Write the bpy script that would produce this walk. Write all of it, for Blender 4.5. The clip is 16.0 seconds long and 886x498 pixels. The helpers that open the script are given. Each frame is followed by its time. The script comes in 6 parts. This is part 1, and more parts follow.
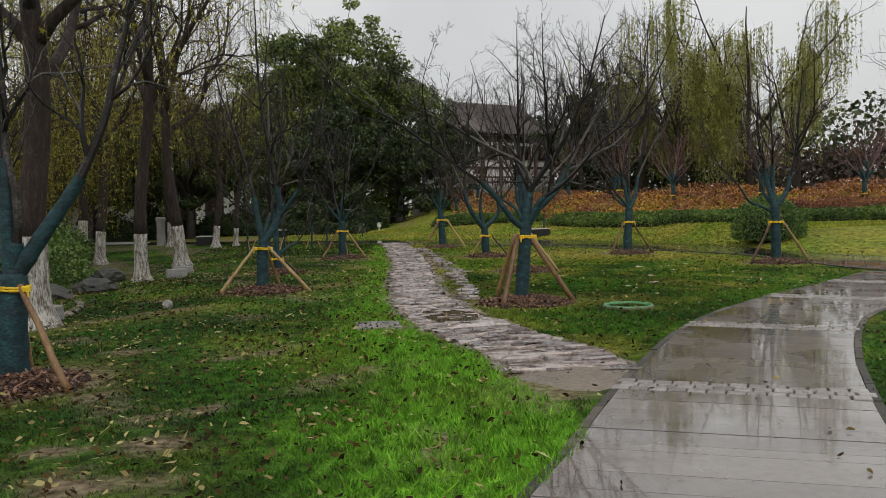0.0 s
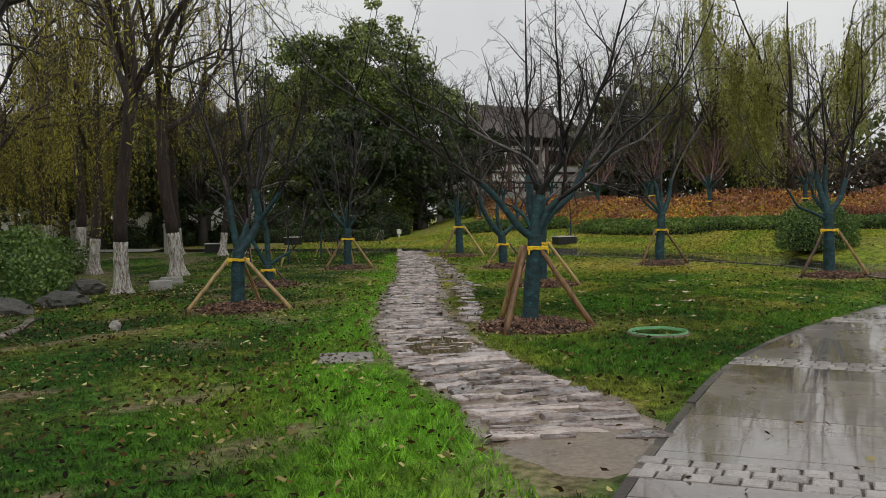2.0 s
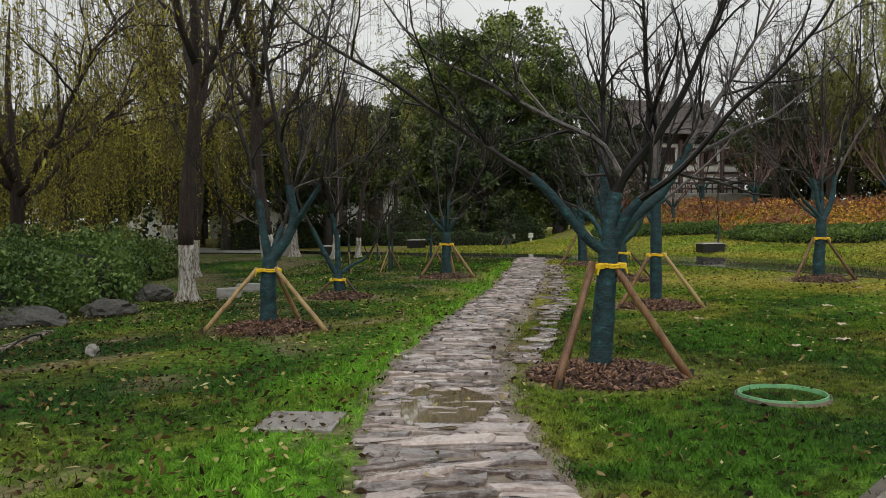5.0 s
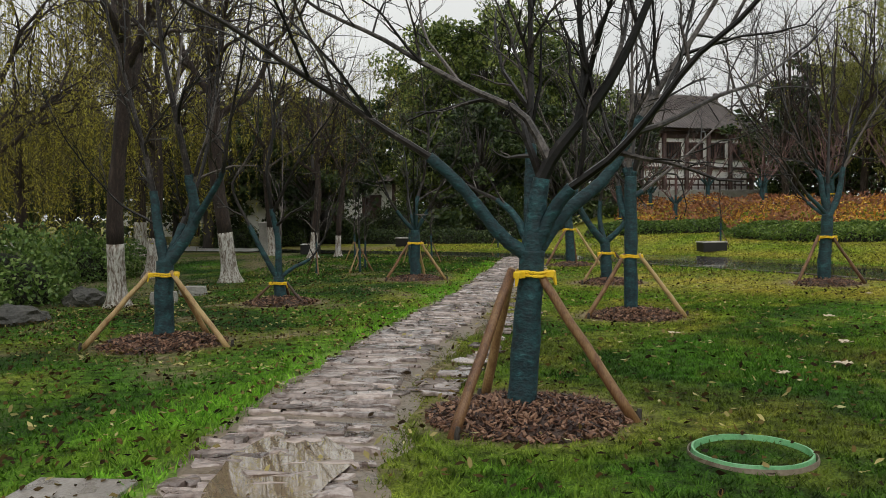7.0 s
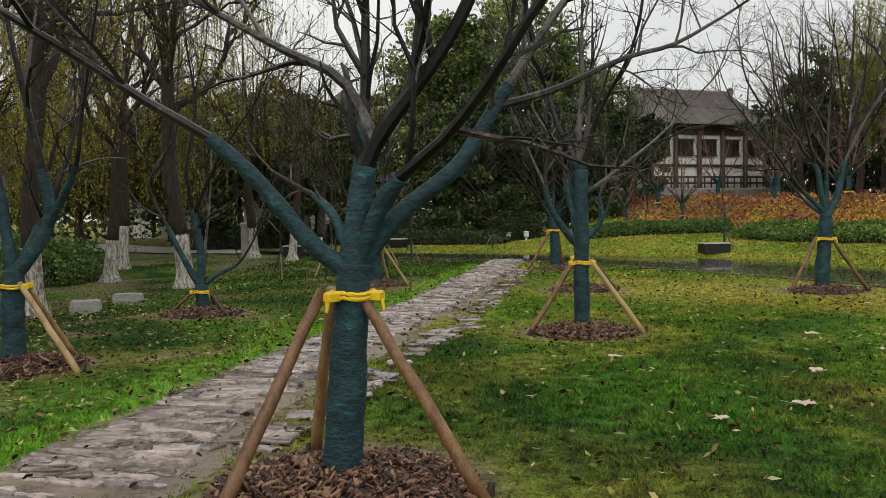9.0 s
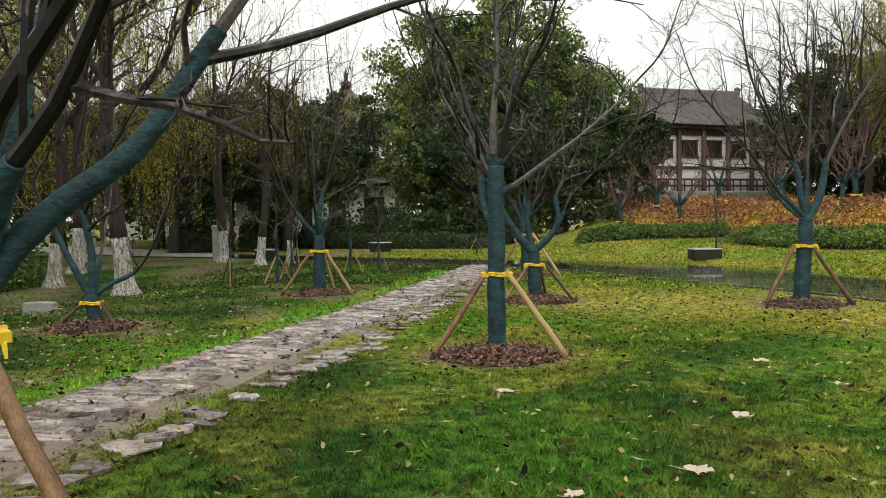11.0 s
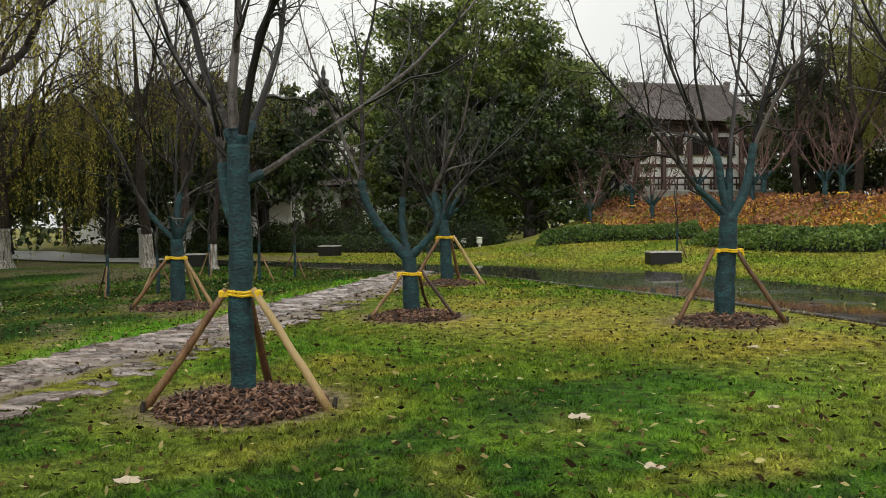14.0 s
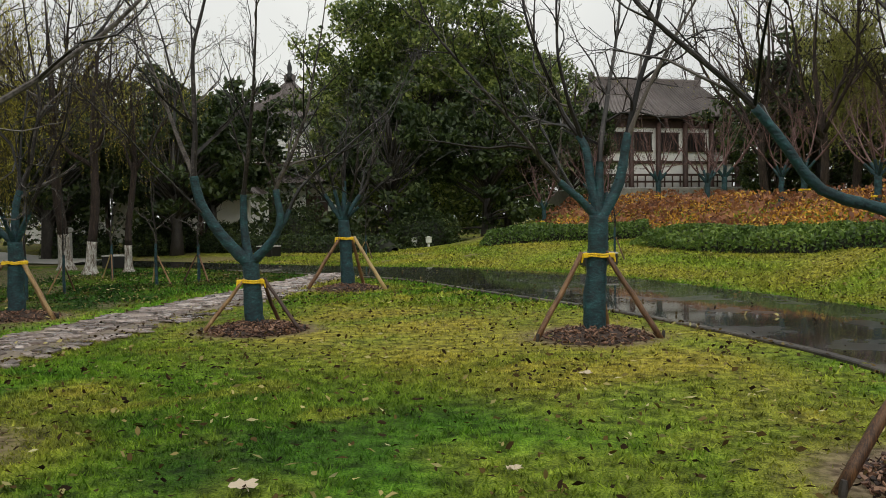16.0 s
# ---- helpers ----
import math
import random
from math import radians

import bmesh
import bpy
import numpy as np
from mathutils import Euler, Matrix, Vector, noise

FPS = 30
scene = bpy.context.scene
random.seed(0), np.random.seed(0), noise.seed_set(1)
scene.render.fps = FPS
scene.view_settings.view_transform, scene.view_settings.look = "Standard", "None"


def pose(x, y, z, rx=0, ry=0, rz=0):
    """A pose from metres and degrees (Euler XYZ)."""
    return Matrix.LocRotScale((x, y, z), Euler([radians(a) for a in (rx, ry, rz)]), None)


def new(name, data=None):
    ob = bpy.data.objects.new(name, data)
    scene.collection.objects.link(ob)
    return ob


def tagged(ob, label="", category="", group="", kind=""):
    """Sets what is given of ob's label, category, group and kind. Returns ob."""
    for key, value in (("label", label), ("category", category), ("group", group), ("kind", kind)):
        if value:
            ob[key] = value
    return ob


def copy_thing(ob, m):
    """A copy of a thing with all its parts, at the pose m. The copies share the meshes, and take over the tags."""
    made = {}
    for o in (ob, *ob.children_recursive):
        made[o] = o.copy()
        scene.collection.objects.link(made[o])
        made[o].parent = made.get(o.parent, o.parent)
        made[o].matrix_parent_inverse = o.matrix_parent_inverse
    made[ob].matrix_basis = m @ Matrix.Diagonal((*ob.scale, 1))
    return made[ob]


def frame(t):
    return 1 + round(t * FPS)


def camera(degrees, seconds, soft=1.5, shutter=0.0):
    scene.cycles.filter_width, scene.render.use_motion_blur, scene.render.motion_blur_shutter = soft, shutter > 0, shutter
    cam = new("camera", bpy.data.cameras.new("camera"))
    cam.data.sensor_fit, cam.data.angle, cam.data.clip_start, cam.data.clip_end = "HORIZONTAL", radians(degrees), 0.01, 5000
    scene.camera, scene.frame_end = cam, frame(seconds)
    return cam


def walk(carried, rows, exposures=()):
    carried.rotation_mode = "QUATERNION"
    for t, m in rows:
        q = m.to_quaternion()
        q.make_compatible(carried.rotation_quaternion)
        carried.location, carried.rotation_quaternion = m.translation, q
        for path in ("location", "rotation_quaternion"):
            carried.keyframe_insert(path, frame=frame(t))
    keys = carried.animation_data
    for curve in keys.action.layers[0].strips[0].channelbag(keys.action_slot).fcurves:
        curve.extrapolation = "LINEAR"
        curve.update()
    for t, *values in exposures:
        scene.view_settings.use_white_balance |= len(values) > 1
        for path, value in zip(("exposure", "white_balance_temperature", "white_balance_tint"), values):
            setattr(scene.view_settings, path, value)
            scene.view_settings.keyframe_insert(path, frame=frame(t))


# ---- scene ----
cam = camera(56.0, 16.0, soft=0.9)
METRES, EYE, TILT, LEAN, TURN = 16.5, 1.5, 0.0, 0.0, 0.0
ROWS = [
    (0.0, 0.0, 0.0, 0.0, -0.06, -2.99, 1.22),
    (0.5, 0.0051, 0.0318, 0.0003, 0.17, -2.87, 1.19),
    (1.0, 0.0152, 0.0623, -0.0003, 0.73, -2.76, 1.18),
    (1.5, 0.0224, 0.0929, -0.0019, 1.42, -2.63, 1.16),
    (2.0, 0.0305, 0.1236, -0.0017, 2.16, -2.5, 1.16),
    (2.5, 0.04, 0.1535, -0.0011, 5.44, -2.31, 0.94),
    (3.0, 0.0472, 0.1804, -0.0004, 9.36, -2.23, 0.84),
    (3.5, 0.059, 0.2082, -0.0008, 11.53, -2.28, 0.85),
    (6.0, 0.1083, 0.3568, -0.0042, 13.22, -2.16, 0.73),
    (6.5, 0.1162, 0.3859, -0.0053, 13.5, -2.19, 0.73),
    (7.0, 0.1255, 0.4147, -0.0047, 13.81, -2.34, 0.73),
    (7.5, 0.1366, 0.4437, -0.0045, 14.16, -2.44, 0.76),
    (8.0, 0.1458, 0.4718, -0.0042, 14.57, -2.58, 0.77),
    (8.5, 0.1602, 0.4982, -0.0049, 15.0, -2.46, 0.84),
    (11.0, 0.2268, 0.6283, -0.0063, 16.53, -2.12, 0.66),
    (11.5, 0.2399, 0.6568, -0.0077, 16.74, -2.08, 0.7),
    (12.0, 0.2564, 0.683, -0.0071, 16.89, -2.04, 0.76),
    (12.5, 0.272, 0.7097, -0.0062, 16.95, -2.04, 0.77),
    (13.0, 0.2843, 0.7383, -0.0084, 17.07, -2.02, 0.8),
    (13.5, 0.298, 0.7679, -0.0096, 17.13, -1.97, 0.86),
    (14.0, 0.3113, 0.7989, -0.0098, 17.23, -1.97, 0.9),
    (14.5, 0.3308, 0.8274, -0.0097, 17.3, -2.0, 0.97),
    (15.0, 0.3506, 0.8554, -0.0096, 17.4, -2.06, 1.06),
    (15.5, 0.3723, 0.8825, -0.0093, 17.55, -2.1, 1.09),
    (16.0, 0.3944, 0.9091, -0.0097, 16.88, -2.12, 0.99),
]
walk(cam, [(t, pose(0, 0, EYE, TILT, LEAN, TURN) @ pose(METRES * x, METRES * y, METRES * z, 90 + pitch, roll, yaw)) for t, x, y, z, yaw, pitch, roll in ROWS],
     exposures=[(0.0, -0.1, 6500, 8), (3.5, -0.02, 6550, 7), (7.0, 0.1, 6600, 6), (8.5, 0.12, 6600, 6), (11.0, 0.57, 6700, 4), (12.0, 0.37, 6700, 4), (13.0, 0.32, 6700, 4), (14.5, 0.26, 6700, 5), (16.0, 0.14, 6700, 5)])

# ---- light: a bright overcast sky after rain ----
SUN_EL, SUN_AZ = 48.0, 200.0
world = bpy.data.worlds.new("overcast_sky")
scene.world = world
world.use_nodes = True
wn, wl = world.node_tree.nodes, world.node_tree.links
sky = wn.new("ShaderNodeTexSky")
sky.sky_type, sky.sun_disc = "NISHITA", False
sky.sun_elevation, sky.sun_rotation = radians(SUN_EL), radians(SUN_AZ)
sky.air_density, sky.dust_density = 1.0, 4.0
grey = wn.new("ShaderNodeHueSaturation")
grey.inputs["Saturation"].default_value = 0.12
wl.new(sky.outputs[0], grey.inputs["Color"])
cloud = wn.new("ShaderNodeTexNoise")
cloud.inputs["Scale"].default_value, cloud.inputs["Detail"].default_value = 2.2, 5.0
ramp = wn.new("ShaderNodeValToRGB")
ramp.color_ramp.elements[0].position, ramp.color_ramp.elements[0].color = 0.3, (6.2, 6.25, 6.45, 1)
ramp.color_ramp.elements[1].position, ramp.color_ramp.elements[1].color = 0.75, (8.65, 8.62, 8.6, 1)
wl.new(cloud.outputs["Fac"], ramp.inputs[0])
cover = wn.new("ShaderNodeMix")
cover.data_type = "RGBA"
cover.inputs["Factor"].default_value = 0.85
wl.new(grey.outputs[0], cover.inputs["A"])
wl.new(ramp.outputs[0], cover.inputs["B"])
# an overcast sky is brighter overhead than at the horizon
coord, axis = wn.new("ShaderNodeTexCoord"), wn.new("ShaderNodeSeparateXYZ")
wl.new(coord.outputs["Generated"], axis.inputs[0])
zenith = wn.new("ShaderNodeMapRange")
zenith.inputs["From Min"].default_value, zenith.inputs["From Max"].default_value = 0.0, 1.0
zenith.inputs["To Min"].default_value, zenith.inputs["To Max"].default_value = 0.98, 1.5
wl.new(axis.outputs["Z"], zenith.inputs["Value"])
dome = wn.new("ShaderNodeMix")
dome.data_type, dome.blend_type = "RGBA", "MULTIPLY"
dome.inputs["Factor"].default_value = 1.0
wl.new(cover.outputs["Result"], dome.inputs["A"])
wl.new(zenith.outputs[0], dome.inputs["B"])
wl.new(dome.outputs["Result"], wn["Background"].inputs["Color"])
wn["Background"].inputs["Strength"].default_value = 0.1
sun = new("sun", bpy.data.lights.new("sun", "SUN"))
sun.data.energy, sun.data.angle, sun.data.color = 0.6, radians(30), (1.0, 0.97, 0.93)
sun.matrix_world = pose(0, 0, 30, 90 - SUN_EL, 0, SUN_AZ - 180)


# ---- materials ----
def shader(name, stops, scale=4.0, fine=40.0, rough=0.7, bump=0.25, dist=0.01, island=0.0, each=0.0, metal=0.0, stretch=(1, 1, 1), rough_to=None, spec=0.5, local=False, wet=0.0):
    """Two scales of noise over colour stops, with relief; island and each vary single pieces."""
    m = bpy.data.materials.new(name)
    m.use_nodes = True
    n, l = m.node_tree.nodes, m.node_tree.links
    b = n["Principled BSDF"]
    if local:
        co = n.new("ShaderNodeTexCoord").outputs["Object"]
    else:
        co = n.new("ShaderNodeNewGeometry").outputs["Position"]
    mp = n.new("ShaderNodeMapping")
    mp.inputs["Scale"].default_value = stretch
    l.new(co, mp.inputs[0])
    big, small = n.new("ShaderNodeTexNoise"), n.new("ShaderNodeTexNoise")
    for node, sc, de in ((big, scale, 4.0), (small, fine, 3.0)):
        node.inputs["Scale"].default_value, node.inputs["Detail"].default_value = sc, de
        l.new(mp.outputs[0], node.inputs["Vector"])
    mix = n.new("ShaderNodeMath")
    mix.operation = "MULTIPLY_ADD"
    mix.inputs[1].default_value = 0.45
    l.new(small.outputs["Fac"], mix.inputs[0])
    half = n.new("ShaderNodeMath")
    half.operation = "MULTIPLY"
    half.inputs[1].default_value = 0.55
    l.new(big.outputs["Fac"], half.inputs[0])
    l.new(half.outputs[0], mix.inputs[2])
    out = mix.outputs[0]
    for amount, src in ((island, "geo"), (each, "ob")):
        if amount:
            r = n.new("ShaderNodeNewGeometry").outputs["Random Per Island"] if src == "geo" else n.new("ShaderNodeObjectInfo").outputs["Random"]
            add = n.new("ShaderNodeMath")
            add.operation = "MULTIPLY_ADD"
            add.inputs[1].default_value = amount
            l.new(r, add.inputs[0])
            sub = n.new("ShaderNodeMath")
            sub.operation = "SUBTRACT"
            sub.inputs[1].default_value = amount / 2
            l.new(out, sub.inputs[0])
            l.new(sub.outputs[0], add.inputs[2])
            out = add.outputs[0]
    ra = n.new("ShaderNodeValToRGB")
    el = ra.color_ramp.elements
    while len(el) < len(stops):
        el.new(0.5)
    for i, c in enumerate(stops):
        el[i].position, el[i].color = 0.25 + 0.5 * i / max(1, len(stops) - 1), (*c, 1)
    l.new(out, ra.inputs[0])
    l.new(ra.outputs[0], b.inputs["Base Color"])
    b.inputs["Roughness"].default_value, b.inputs["Metallic"].default_value = rough, metal
    b.inputs["Specular IOR Level"].default_value = spec
    b.inputs["Coat Weight"].default_value, b.inputs["Coat Roughness"].default_value = wet, 0.04
    if rough_to is not None:
        rr = n.new("ShaderNodeMapRange")
        rr.inputs["From Min"].default_value, rr.inputs["From Max"].default_value = 0.38, 0.62
        rr.inputs["To Min"].default_value, rr.inputs["To Max"].default_value = rough, rough_to
        l.new(big.outputs["Fac"], rr.inputs["Value"])
        l.new(rr.outputs[0], b.inputs["Roughness"])
    if bump:
        bu = n.new("ShaderNodeBump")
        bu.inputs["Strength"].default_value, bu.inputs["Distance"].default_value = bump, dist
        l.new(small.outputs["Fac"], bu.inputs["Height"])
        l.new(bu.outputs[0], b.inputs["Normal"])
    return m


def leafy(name, stops, rough=0.5, through_light=0.35, spec=0.4):
    """Leaves: every leaf its own shade, a little light passes through."""
    m = bpy.data.materials.new(name)
    m.use_nodes = True
    n, l = m.node_tree.nodes, m.node_tree.links
    b = n["Principled BSDF"]
    geo = n.new("ShaderNodeNewGeometry")
    no = n.new("ShaderNodeTexNoise")
    no.inputs["Scale"].default_value = 0.7
    l.new(geo.outputs["Position"], no.inputs["Vector"])
    a = n.new("ShaderNodeMath")
    a.operation = "MULTIPLY_ADD"
    a.inputs[1].default_value = 0.6
    l.new(geo.outputs["Random Per Island"], a.inputs[0])
    s = n.new("ShaderNodeMath")
    s.operation = "SUBTRACT"
    s.inputs[1].default_value = 0.3
    l.new(no.outputs["Fac"], s.inputs[0])
    l.new(s.outputs[0], a.inputs[2])
    ra = n.new("ShaderNodeValToRGB")
    el = ra.color_ramp.elements
    while len(el) < len(stops):
        el.new(0.5)
    for i, c in enumerate(stops):
        el[i].position, el[i].color = 0.15 + 0.7 * i / max(1, len(stops) - 1), (*c, 1)
    l.new(a.outputs[0], ra.inputs[0])
    l.new(ra.outputs[0], b.inputs["Base Color"])
    b.inputs["Roughness"].default_value = rough
    b.inputs["Specular IOR Level"].default_value = spec
    t = n.new("ShaderNodeBsdfTranslucent")
    l.new(ra.outputs[0], t.inputs["Color"])
    mx = n.new("ShaderNodeMixShader")
    mx.inputs[0].default_value = through_light
    l.new(b.outputs[0], mx.inputs[1])
    l.new(t.outputs[0], mx.inputs[2])
    l.new(mx.outputs[0], n["Material Output"].inputs["Surface"])
    return m


def lawn_shader(name, blades):
    """Lawn: dark turf, fresh rye grass where 'lush', straw where 'dry', mud where 'soil', darker green with some
    painted shade where 'dense'.
    """
    m = bpy.data.materials.new(name)
    m.use_nodes = True
    n, l = m.node_tree.nodes, m.node_tree.links
    b = n["Principled BSDF"]
    geo = n.new("ShaderNodeNewGeometry")

    def noisy(scale, detail=4.0):
        t = n.new("ShaderNodeTexNoise")
        t.inputs["Scale"].default_value, t.inputs["Detail"].default_value = scale, detail
        l.new(geo.outputs["Position"], t.inputs["Vector"])
        return t.outputs["Fac"]

    def ramp_of(fac, lo, hi, c0, c1):
        r = n.new("ShaderNodeValToRGB")
        r.color_ramp.elements[0].position, r.color_ramp.elements[0].color = lo, (*c0, 1)
        r.color_ramp.elements[1].position, r.color_ramp.elements[1].color = hi, (*c1, 1)
        l.new(fac, r.inputs[0])
        return r.outputs[0]

    def blend(fac, a, c):
        x = n.new("ShaderNodeMix")
        x.data_type = "RGBA"
        l.new(fac, x.inputs["Factor"])
        l.new(a, x.inputs["A"])
        l.new(c, x.inputs["B"])
        return x.outputs["Result"]

    def attr(key):
        x = n.new("ShaderNodeAttribute")
        x.attribute_name = key
        return x.outputs["Fac"]

    vary = geo.outputs["Random Per Island"] if blades else noisy(60.0, 3.0)
    lo, hi = (0.0, 1.0) if blades else (0.35, 0.65)
    patch = n.new("ShaderNodeMapRange")
    patch.inputs["From Min"].default_value, patch.inputs["From Max"].default_value = 0.36, 0.62
    l.new(noisy(1.1, 6.0), patch.inputs["Value"])
    turf = blend(patch.outputs[0], ramp_of(vary, lo, hi, (0.011, 0.046, 0.003), (0.046, 0.122, 0.008)), ramp_of(vary, lo, hi, (0.054, 0.108, 0.008), (0.175, 0.258, 0.022)))
    fresh = ramp_of(vary, lo, hi, (0.06, 0.18, 0.010), (0.16, 0.325, 0.026))
    straw = ramp_of(vary, lo, hi, (0.14, 0.13, 0.014), (0.39, 0.335, 0.06))
    mud = ramp_of(noisy(14.0), 0.35, 0.65, (0.08, 0.056, 0.034), (0.28, 0.215, 0.14))
    # darker green for 'dense'; on the left it is shade put into the colour
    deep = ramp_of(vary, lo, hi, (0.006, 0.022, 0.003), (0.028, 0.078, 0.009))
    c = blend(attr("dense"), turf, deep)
    c = blend(attr("lush"), c, fresh)
    c = blend(attr("dry"), c, straw)
    # uneven tuft tone; the sheet's lower range paints in the shade between blades
    tuft_shade = n.new("ShaderNodeMapRange")
    tuft_shade.inputs["From Min"].default_value, tuft_shade.inputs["From Max"].default_value = 0.34, 0.66
    tuft_shade.inputs["To Min"].default_value, tuft_shade.inputs["To Max"].default_value = (0.5, 2.0) if blades else (0.35, 1.5)
    l.new(noisy(7.5, 5.0), tuft_shade.inputs["Value"])
    # multiplies that tone and painted shade into the turf colour
    worn = n.new("ShaderNodeMix")
    worn.data_type, worn.blend_type = "RGBA", "MULTIPLY"
    worn.inputs["Factor"].default_value = 1.0
    l.new(c, worn.inputs["A"])
    l.new(tuft_shade.outputs[0], worn.inputs["B"])
    c = worn.outputs["Result"]
    if not blades:
        c = blend(attr("soil"), c, mud)
    l.new(c, b.inputs["Base Color"])
    b.inputs["Roughness"].default_value = 0.6 if blades else 0.85
    b.inputs["Specular IOR Level"].default_value = 0.12
    if not blades:
        bu = n.new("ShaderNodeBump")
        bu.inputs["Strength"].default_value, bu.inputs["Distance"].default_value = 0.7, 0.03
        l.new(noisy(45.0), bu.inputs["Height"])
        l.new(bu.outputs[0], b.inputs["Normal"])
    return m


M_LAWN, M_BLADE = lawn_shader("lawn_turf", False), lawn_shader("grass_blades", True)
M_SLATE = shader("wet_slate", [(0.06, 0.042, 0.036), (0.24, 0.185, 0.165), (0.48, 0.39, 0.35)], 4.5, 26, 0.14, 0.9, 0.02, each=0.4, rough_to=0.6, wet=0.9)
M_SLATE_FAR = shader("wet_slate_far", [(0.06, 0.042, 0.036), (0.24, 0.185, 0.165), (0.48, 0.39, 0.35)], 4.5, 26, 0.14, 0.9, 0.02, island=0.4, rough_to=0.6, wet=0.9)
M_MUD = shader("wet_mud", [(0.075, 0.055, 0.038), (0.17, 0.132, 0.095), (0.3, 0.245, 0.185)], 2.2, 26, 0.18, 0.5, 0.012, rough_to=0.6)
M_CONC = shader("wet_concrete", [(0.085, 0.064, 0.052), (0.14, 0.11, 0.09), (0.205, 0.168, 0.143)], 0.9, 22, 0.08, 0.16, 0.003, each=0.3, rough_to=0.42, wet=0.85)
M_SETT = shader("granite_setts", [(0.13, 0.112, 0.1), (0.26, 0.232, 0.212), (0.4, 0.365, 0.34)], 6.0, 60, 0.22, 0.6, 0.008, each=0.25, rough_to=0.5, wet=0.5)
M_KERB = shader("kerb_stone", [(0.02, 0.016, 0.012), (0.05, 0.04, 0.031), (0.11, 0.09, 0.07)], 3.0, 40, 0.6, 0.6, 0.008, each=0.4)
M_ASPH = shader("wet_asphalt", [(0.018, 0.018, 0.018), (0.035, 0.034, 0.034), (0.06, 0.058, 0.056)], 1.1, 90, 0.08, 0.2, 0.003, rough_to=0.32, wet=0.85)
M_PALE = shader("pale_paving", [(0.3, 0.29, 0.27), (0.5, 0.49, 0.46), (0.62, 0.6, 0.57)], 1.5, 30, 0.35, 0.2, 0.004)
M_WRAP = shader("teal_tree_wrap", [(0.002, 0.006, 0.008), (0.005, 0.021, 0.027), (0.011, 0.052, 0.06), (0.045, 0.165, 0.168)], 8.0, 30, 0.7, 0.9, 0.012, stretch=(1, 1, 1.7))
M_BARK = shader("wet_dark_bark", [(0.012, 0.009, 0.008), (0.035, 0.028, 0.024), (0.085, 0.07, 0.06)], 9.0, 60, 0.6, 0.6, 0.006, stretch=(1, 1, 0.5))
M_TWIG = shader("grey_brown_twigs", [(0.003, 0.0025, 0.002), (0.009, 0.007, 0.006), (0.024, 0.019, 0.017), (0.12, 0.102, 0.092)], 5.0, 40, 0.4, 0.0, island=0.5, spec=0.3)
M_WILLOWTWIG = shader("olive_willow_twigs", [(0.04, 0.03, 0.012), (0.10, 0.08, 0.025), (0.17, 0.14, 0.05)], 3.0, 30, 0.6, 0.0, island=0.4)
M_REDTWIG = shader("reddish_twigs", [(0.04, 0.02, 0.018), (0.10, 0.05, 0.046), (0.2, 0.115, 0.105)], 3.0, 30, 0.7, 0.0, island=0.3)
M_WILLOWBARK = shader("willow_bark", [(0.008, 0.005, 0.004), (0.034, 0.020, 0.015), (0.11, 0.074, 0.056)], 6.0, 30, 0.8, 1.0, 0.05, stretch=(3, 3, 0.5))
M_LIME = shader("white_limewash", [(0.05, 0.03, 0.02), (0.16, 0.12, 0.09), (0.58, 0.56, 0.52), (0.68, 0.66, 0.63)], 9.0, 30, 0.85, 1.0, 0.03, stretch=(2, 2, 0.5))
M_STAKE = shader("stake_wood", [(0.04, 0.018, 0.010), (0.15, 0.07, 0.03), (0.26, 0.15, 0.062), (0.42, 0.29, 0.13)], 4.0, 45, 0.5, 0.5, 0.005, each=0.6, stretch=(3, 3, 0.6))
M_STRAP = shader("yellow_strap", [(0.6, 0.36, 0.01), (0.8, 0.52, 0.015), (0.85, 0.6, 0.03)], 12.0, 60, 0.5, 0.3, 0.004)
M_CHIP = shader("bark_mulch", [(0.022, 0.010, 0.007), (0.075, 0.032, 0.019), (0.14, 0.066, 0.038), (0.26, 0.145, 0.09)], 12.0, 60, 0.6, 0.3, 0.006, island=0.8)
M_MULCHSOIL = shader("mulch_soil", [(0.02, 0.012, 0.009), (0.05, 0.03, 0.022), (0.09, 0.055, 0.04)], 14.0, 70, 0.9, 0.8, 0.02)
M_DEADLEAF = leafy("fallen_leaf", [(0.012, 0.008, 0.006), (0.04, 0.025, 0.011), (0.13, 0.088, 0.03), (0.46, 0.40, 0.17)], 0.7, 0.1, 0.05)
M_PALELEAF = leafy("pale_fallen_leaf", [(0.45, 0.36, 0.25), (0.62, 0.52, 0.4)], 0.5, 0.1)
M_PALELITTER = leafy("pale_leaf_litter", [(0.17, 0.15, 0.05), (0.32, 0.29, 0.12), (0.5, 0.46, 0.26)], 0.6, 0.1, 0.15)
M_DARKLITTER = leafy("dark_leaf_litter", [(0.006, 0.005, 0.003), (0.02, 0.013, 0.006), (0.055, 0.035, 0.014), (0.12, 0.075, 0.024)], 0.8, 0.1, 0.04)
M_CAMPHOR = leafy("camphor_leaves", [(0.03, 0.052, 0.012), (0.08, 0.12, 0.028), (0.19, 0.24, 0.055), (0.36, 0.40, 0.11)], 0.42, 0.35)
M_DARKLEAF = leafy("dark_evergreen_leaves", [(0.014, 0.026, 0.009), (0.034, 0.058, 0.016), (0.09, 0.12, 0.03)], 0.45, 0.25)
M_OLIVE = leafy("willow_leaves", [(0.07, 0.06, 0.016), (0.18, 0.16, 0.026), (0.38, 0.34, 0.05), (0.6, 0.55, 0.10)], 0.5, 0.5)
